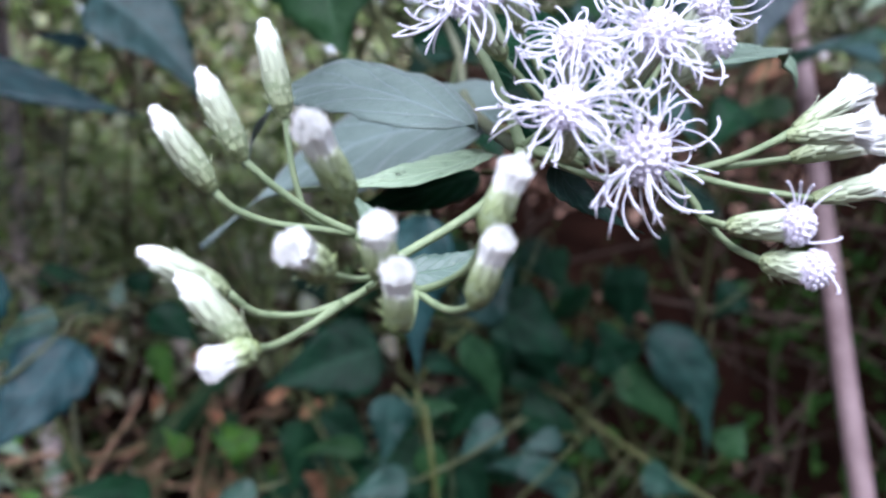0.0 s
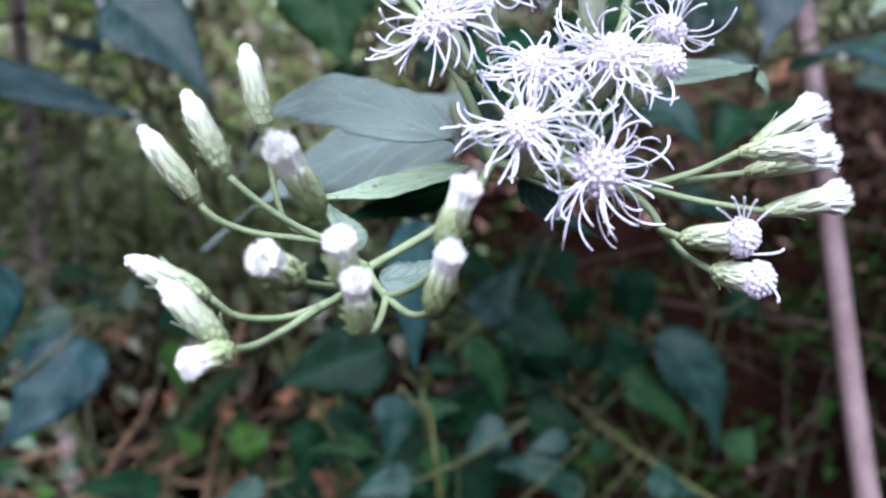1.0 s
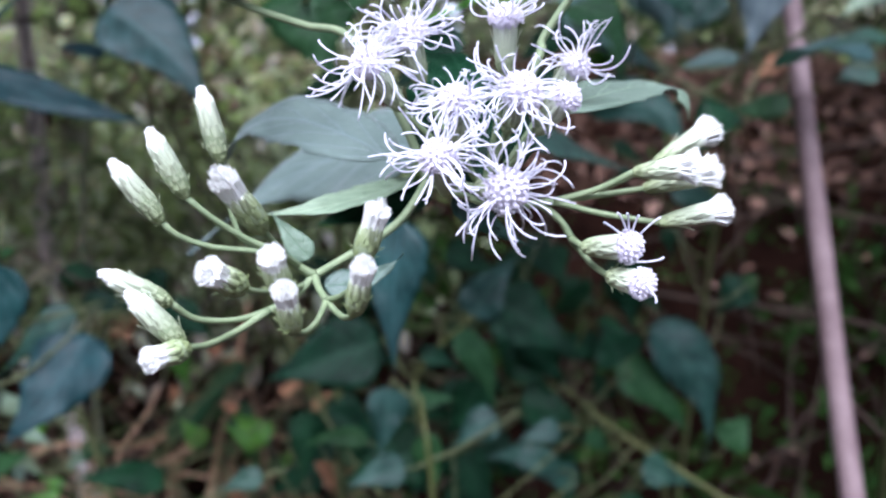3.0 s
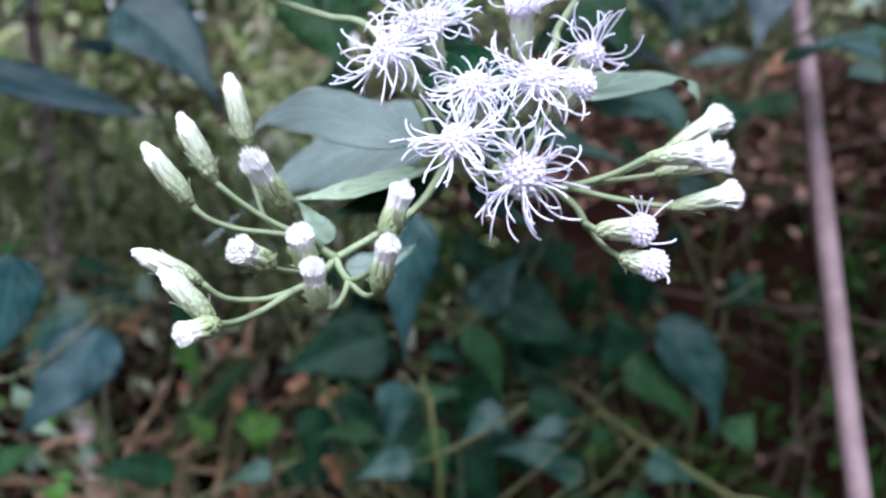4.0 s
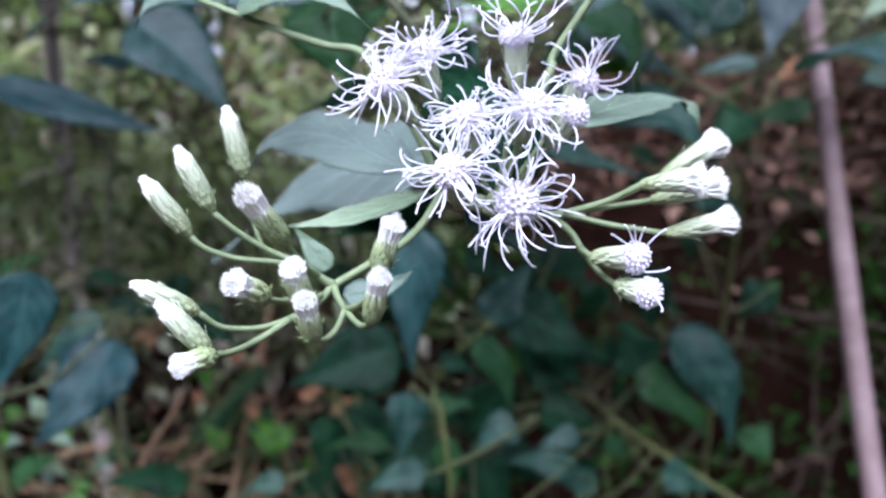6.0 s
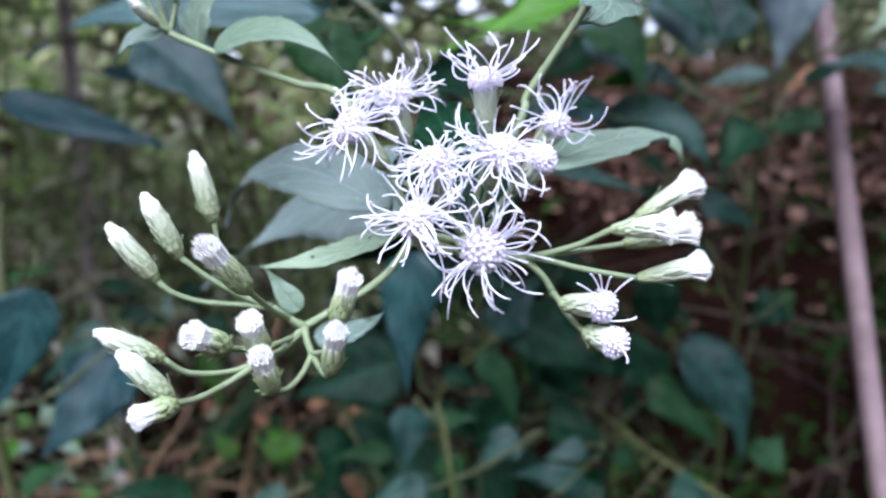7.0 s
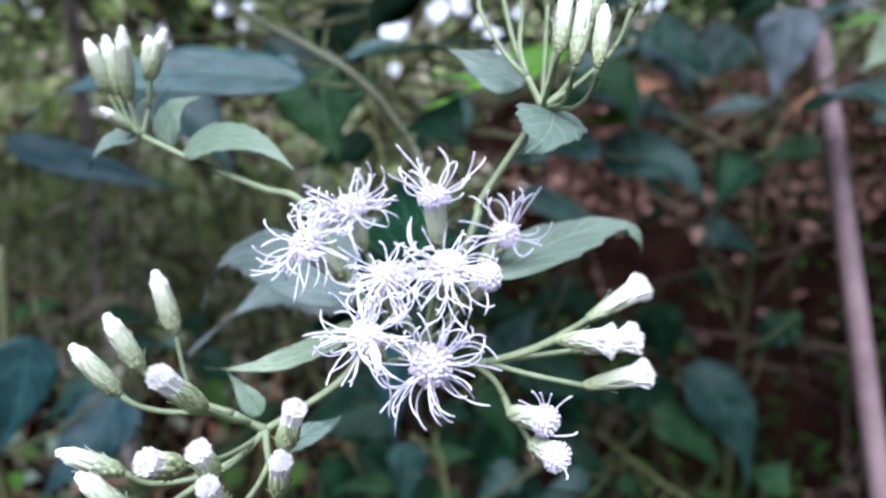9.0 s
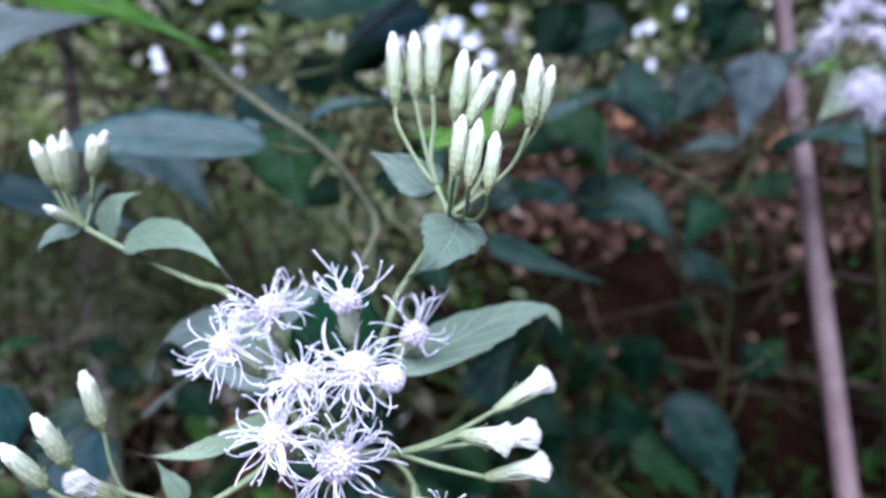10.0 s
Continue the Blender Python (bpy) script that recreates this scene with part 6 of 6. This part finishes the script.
def tree(x, y, tall, girth, seed, bark, low, leaves, label, wide=1.9, shade_boughs=(), many=16):
    """A leaning tapered trunk, limbs, and a crown of small leaves in uneven clumps."""
    r = random.Random(seed)
    foot = Vector((x, y, ground_height(x, y) - 0.05))
    who = thing("tree", foot, label, "tree", "trees on the bank")
    lean = Vector((r.uniform(-0.1, 0.1), r.uniform(-0.08, 0.08), 1))
    line = smooth_line([lean * tall * s + Vector((r.uniform(-0.06, 0.06), r.uniform(-0.06, 0.06), 0)) for s in (0, 0.25, 0.5, 0.75, 1)], 0.12)
    pile = Pile()
    tube(pile, line, [girth * (1 - 0.75 * i / len(line)) * (1 + 0.6 * math.exp(-i * 0.8)) for i in range(len(line))], 10)
    crown = Pile()
    part("trunk", pile.mesh("trunk"), bark, who)
    for k in range(many):
        root = line[int(len(line) * (low + (0.97 - low) * k / many))]
        a = k * 2.4 + r.uniform(-0.4, 0.4)
        reach = r.uniform(0.4 * wide, wide)
        end = root + Vector((math.cos(a) * reach, math.sin(a) * reach, r.uniform(0.0, 0.7)))
        way = smooth_line([root, (root + end) / 2 + Vector((0, 0, 0.15)), end], 0.1)
        limb = Pile()
        tube(limb, way, [girth * 0.3 * (1 - 0.8 * i / len(way)) for i in range(len(way))], 6)
        part("limb", limb.mesh("limb"), bark, who)
        for _ in range(7):
            q = way[r.randrange(len(way) // 3, len(way))] + Vector((r.gauss(0, 0.25), r.gauss(0, 0.25), r.gauss(0, 0.18)))
            scatter_leaves(crown, r, q, (0.2, 0.2, 0.14), leaves, 0.11, 0.0, foot)
    # added limbs above the view that shade the shrubs and bank
    for q in shade_boughs:
        root, end = line[int(len(line) * 0.5)], local(who, q)
        way = smooth_line([root, (root + end) / 2 + Vector((0, 0, 0.2)), end], 0.1)
        limb = Pile()
        tube(limb, way, [girth * 0.4 * (1 - 0.8 * i / len(way)) for i in range(len(way))], 6)
        part("limb", limb.mesh("limb"), bark, who)
        for k in range(16):
            scatter_leaves(crown, r, way[int((0.25 + 0.75 * k / 16) * len(way))] + Vector((r.gauss(0, 0.1), r.gauss(0, 0.1), r.gauss(0, 0.06))), (0.17, 0.17, 0.07), 120, 0.11, 0.0, foot)
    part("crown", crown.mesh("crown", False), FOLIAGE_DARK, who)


tree(-0.88, 1.50, 4.2, 0.026, 1, BARK_WHITE, 0.76, 12, "slender tree with pale lichened bark on the bank", 1.3, (), 7)
tree(-2.6, 4.6, 5.5, 0.09, 2, BARK, 0.12, 38, "dark-barked leafy tree on the bank")
tree(0.7, 6.4, 6.0, 0.10, 3, BARK, 0.30, 38, "dark-barked leafy tree on the bank")
tree(3.4, 5.6, 5.5, 0.09, 4, BARK, 0.28, 38, "dark-barked leafy tree on the bank")
tree(-0.9, 7.0, 6.5, 0.10, 5, BARK, 0.08, 38, "dark-barked leafy tree on the bank")
tree(4.4, 7.2, 6.5, 0.11, 6, BARK, 0.08, 38, "dark-barked leafy tree on the bank")
tree(-4.8, 6.5, 6.5, 0.11, 7, BARK, 0.08, 38, "dark-barked leafy tree on the bank")
# these four stand out of view, added only to hold back light
tree(2.4, 1.9, 4.2, 0.07, 8, BARK, 0.66, 30, "unseen leafy tree added to shade the bank", 1.6, ((0.80, 0.70, 2.2), (1.05, 0.95, 2.35)))
tree(-2.2, 0.9, 4.2, 0.07, 10, BARK, 0.70, 40, "unseen leafy tree added to shade the shrubs", 1.5, ((-0.3, 0.45, 2.15), (-0.15, 0.9, 2.3), (-0.05, 0.55, 2.15), (0.02, 0.64, 2.0), (0.2, 1.2, 2.4), (-0.5, 0.65, 2.1), (-0.35, 1.05, 2.2), (0.1, 1.3, 2.3)), 2)
tree(-3.2, 0.4, 5.0, 0.09, 12, BARK, 0.30, 60, "unseen leafy tree added to block light from the side", 2.2)
tree(3.6, 0.1, 5.0, 0.09, 13, BARK, 0.30, 44, "unseen leafy tree added to block light from the side", 2.2)
pile = Pile()
# the ring goes on unseen behind the camera, added to block low light
for _ in range(3000):
    turn, far = r.uniform(0, 2 * math.pi), r.uniform(9, 14)
    x, y = far * math.sin(turn), 1 + far * math.cos(turn)
    z = r.uniform(0.0, 1.0) ** 1.2 * 10
    if y < 2 and z > 6.5:
        continue
    if noise.noise((x * 0.55, y * 0.2, z * 0.8)) > 0.5 and z > 0.5 and y > 2:
        continue
    scatter_leaves(pile, r, (x, y, ground_height(x, y) + z), (0.4, 0.4, 0.3), 56, 0.32)
for _ in range(1300):
    turn, far = r.uniform(-0.9, 0.9), r.uniform(9, 13)
    x, y = far * math.sin(turn), 1 + far * math.cos(turn)
    scatter_leaves(pile, r, (x, y, ground_height(x, y) + r.uniform(0.0, 4.5)), (0.4, 0.4, 0.3), 56, 0.32)
tagged(part("far_woods", pile.mesh("far_woods", False), FOLIAGE_DARK, None), "dark leafy woods behind the bank with sky between, plus an unseen light-blocking ring", "woods", kind="stuff")

# ---- pole and dry stalks ----
pole = thing("wooden_pole", (0.296, 0.18, ground_height(0.296, 0.18)), "weathered pinkish-grey wooden pole leaning from the ground", "pole")
pole_line = smooth_line([(0.296, 0.18, ground_height(0.296, 0.18) - 0.1), (0.302, 0.265, 0.75), (0.3264, 0.4438, 1.10), (0.3405, 0.5686, 1.30), (0.3546, 0.6933, 1.50), (0.3723, 0.8493, 1.75)], 0.03)
pile = Pile()
tube(pile, [local(pole, q) for q in pole_line], [(0.0077 + 0.0022 * i / len(pole_line)) * (1 + 0.06 * noise.noise(q * 14) + 0.03 * noise.noise(q * 60)) for i, q in enumerate(pole_line)], 14)
part("shaft", pile.mesh("shaft"), POLE, pole)
for at in (0.36, 0.62, 0.86):
    q = pole_line[int(at * len(pole_line))]
    ring = Pile()
    d = (pole_line[-1] - pole_line[0]).normalized()
    tube(ring, [local(pole, q + d * s) for s in (-0.006, -0.002, 0.002, 0.006)], [0.0094, 0.0107, 0.0107, 0.0094], 14)
    part("knot", ring.mesh("knot"), POLE, pole)


def dry_stalk(points, rad, label="dead straw-coloured plant stalk leaning in the litter", mat=STRAW):
    foot = Vector(points[0])
    who = thing("dry_stalk", foot, label, "dry stalk", "dry stalks")
    line = smooth_line([local(who, q) for q in points], 0.02)
    pile = Pile()
    tube(pile, line, [rad * (1 - 0.5 * i / len(line)) for i in range(len(line))], 7)
    part("stalk", pile.mesh("stalk"), mat, who)


def standing(a, b):
    """The line through a and b drawn on down to the ground."""
    a, b = Vector(a), Vector(b)
    way = (b - a) / max(0.05, a.z - b.z)
    foot = b + way * b.z * 0.97
    return [(foot.x, foot.y, ground_height(foot.x, foot.y) - 0.02), b, a]


dry_stalk(standing((-0.2900, 0.93, 1.22), (-0.3276, 0.8085, 0.9673)), 0.008)
dry_stalk([(-0.95, 0.70, ground_height(-0.95, 0.7) - 0.02), (-0.62, 0.74, 0.97), (-0.4187, 0.8701, 1.0347), (-0.30, 0.95, 1.08)], 0.006)
dry_stalk([(-0.9, 0.9, 0.0), (-0.6, 0.85, 0.85), (-0.36, 0.9, 1.02)], 0.005)
dry_stalk([(-0.6, 0.9, 0.0), (-0.48, 0.8, 0.9), (-0.40, 0.86, 1.12)], 0.004)
dry_stalk([(-0.9, 0.62, 0.0), (-0.62, 0.63, 1.39), (-0.4762, 0.6351, 1.3756), (-0.4137, 0.6350, 1.3611), (-0.3559, 0.6492, 1.3191)], 0.003, "thin brown bent twig", BARK)
dry_stalk([(0.95, 0.9, ground_height(0.95, 0.9) - 0.02), (0.78, 0.80, 0.8), (0.50, 0.62, 1.10), (0.348, 0.548, 1.25)], 0.004, "thin brown dead twig leaning on a pole", BARK)
for k in range(5):
    x, y = r.uniform(0.25, 0.9), r.uniform(1.0, 1.5)
    z = r.uniform(0.95, 1.5)
    a = r.choice((-1, 1))
    dry_stalk([(x + 0.7 * a, y + 0.2, ground_height(x + 0.7 * a, y + 0.2) - 0.02), (x + 0.35 * a, y + 0.1, z - 0.25), (x - 0.3 * a, y, z + r.uniform(-0.05, 0.12))], r.uniform(0.0025, 0.005), "thin dead brown twig arching over the litter", BARK)
for k in range(16):
    x, y = r.uniform(-0.62, -0.10), r.uniform(0.78, 1.15)
    z = r.uniform(0.82, 1.02)
    a, lean = r.uniform(-1, 1), r.uniform(0.1, 0.45)
    dry_stalk([(x - 0.5 * a, y + 0.1, ground_height(x - 0.5 * a, y + 0.1) - 0.02), (x - 0.1 * a, y + 0.03, z - 0.12), (x + lean * a * 0.4, y, z + r.uniform(-0.02, 0.10))], r.uniform(0.003, 0.006), "dead reddish brown plant stalk leaning in the litter")
for k in range(20):
    x, y = r.uniform(-1.7, -0.45), r.uniform(1.0, 2.3)
    z = ground_height(x, y)
    dry_stalk([(x, y, z - 0.02), (x + r.uniform(-0.2, 0.2), y + r.uniform(-0.1, 0.1), z + r.uniform(0.3, 0.7)), (x + r.uniform(-0.6, 0.6), y + r.uniform(-0.2, 0.2), z + r.uniform(0.5, 1.3))], r.uniform(0.003, 0.007))
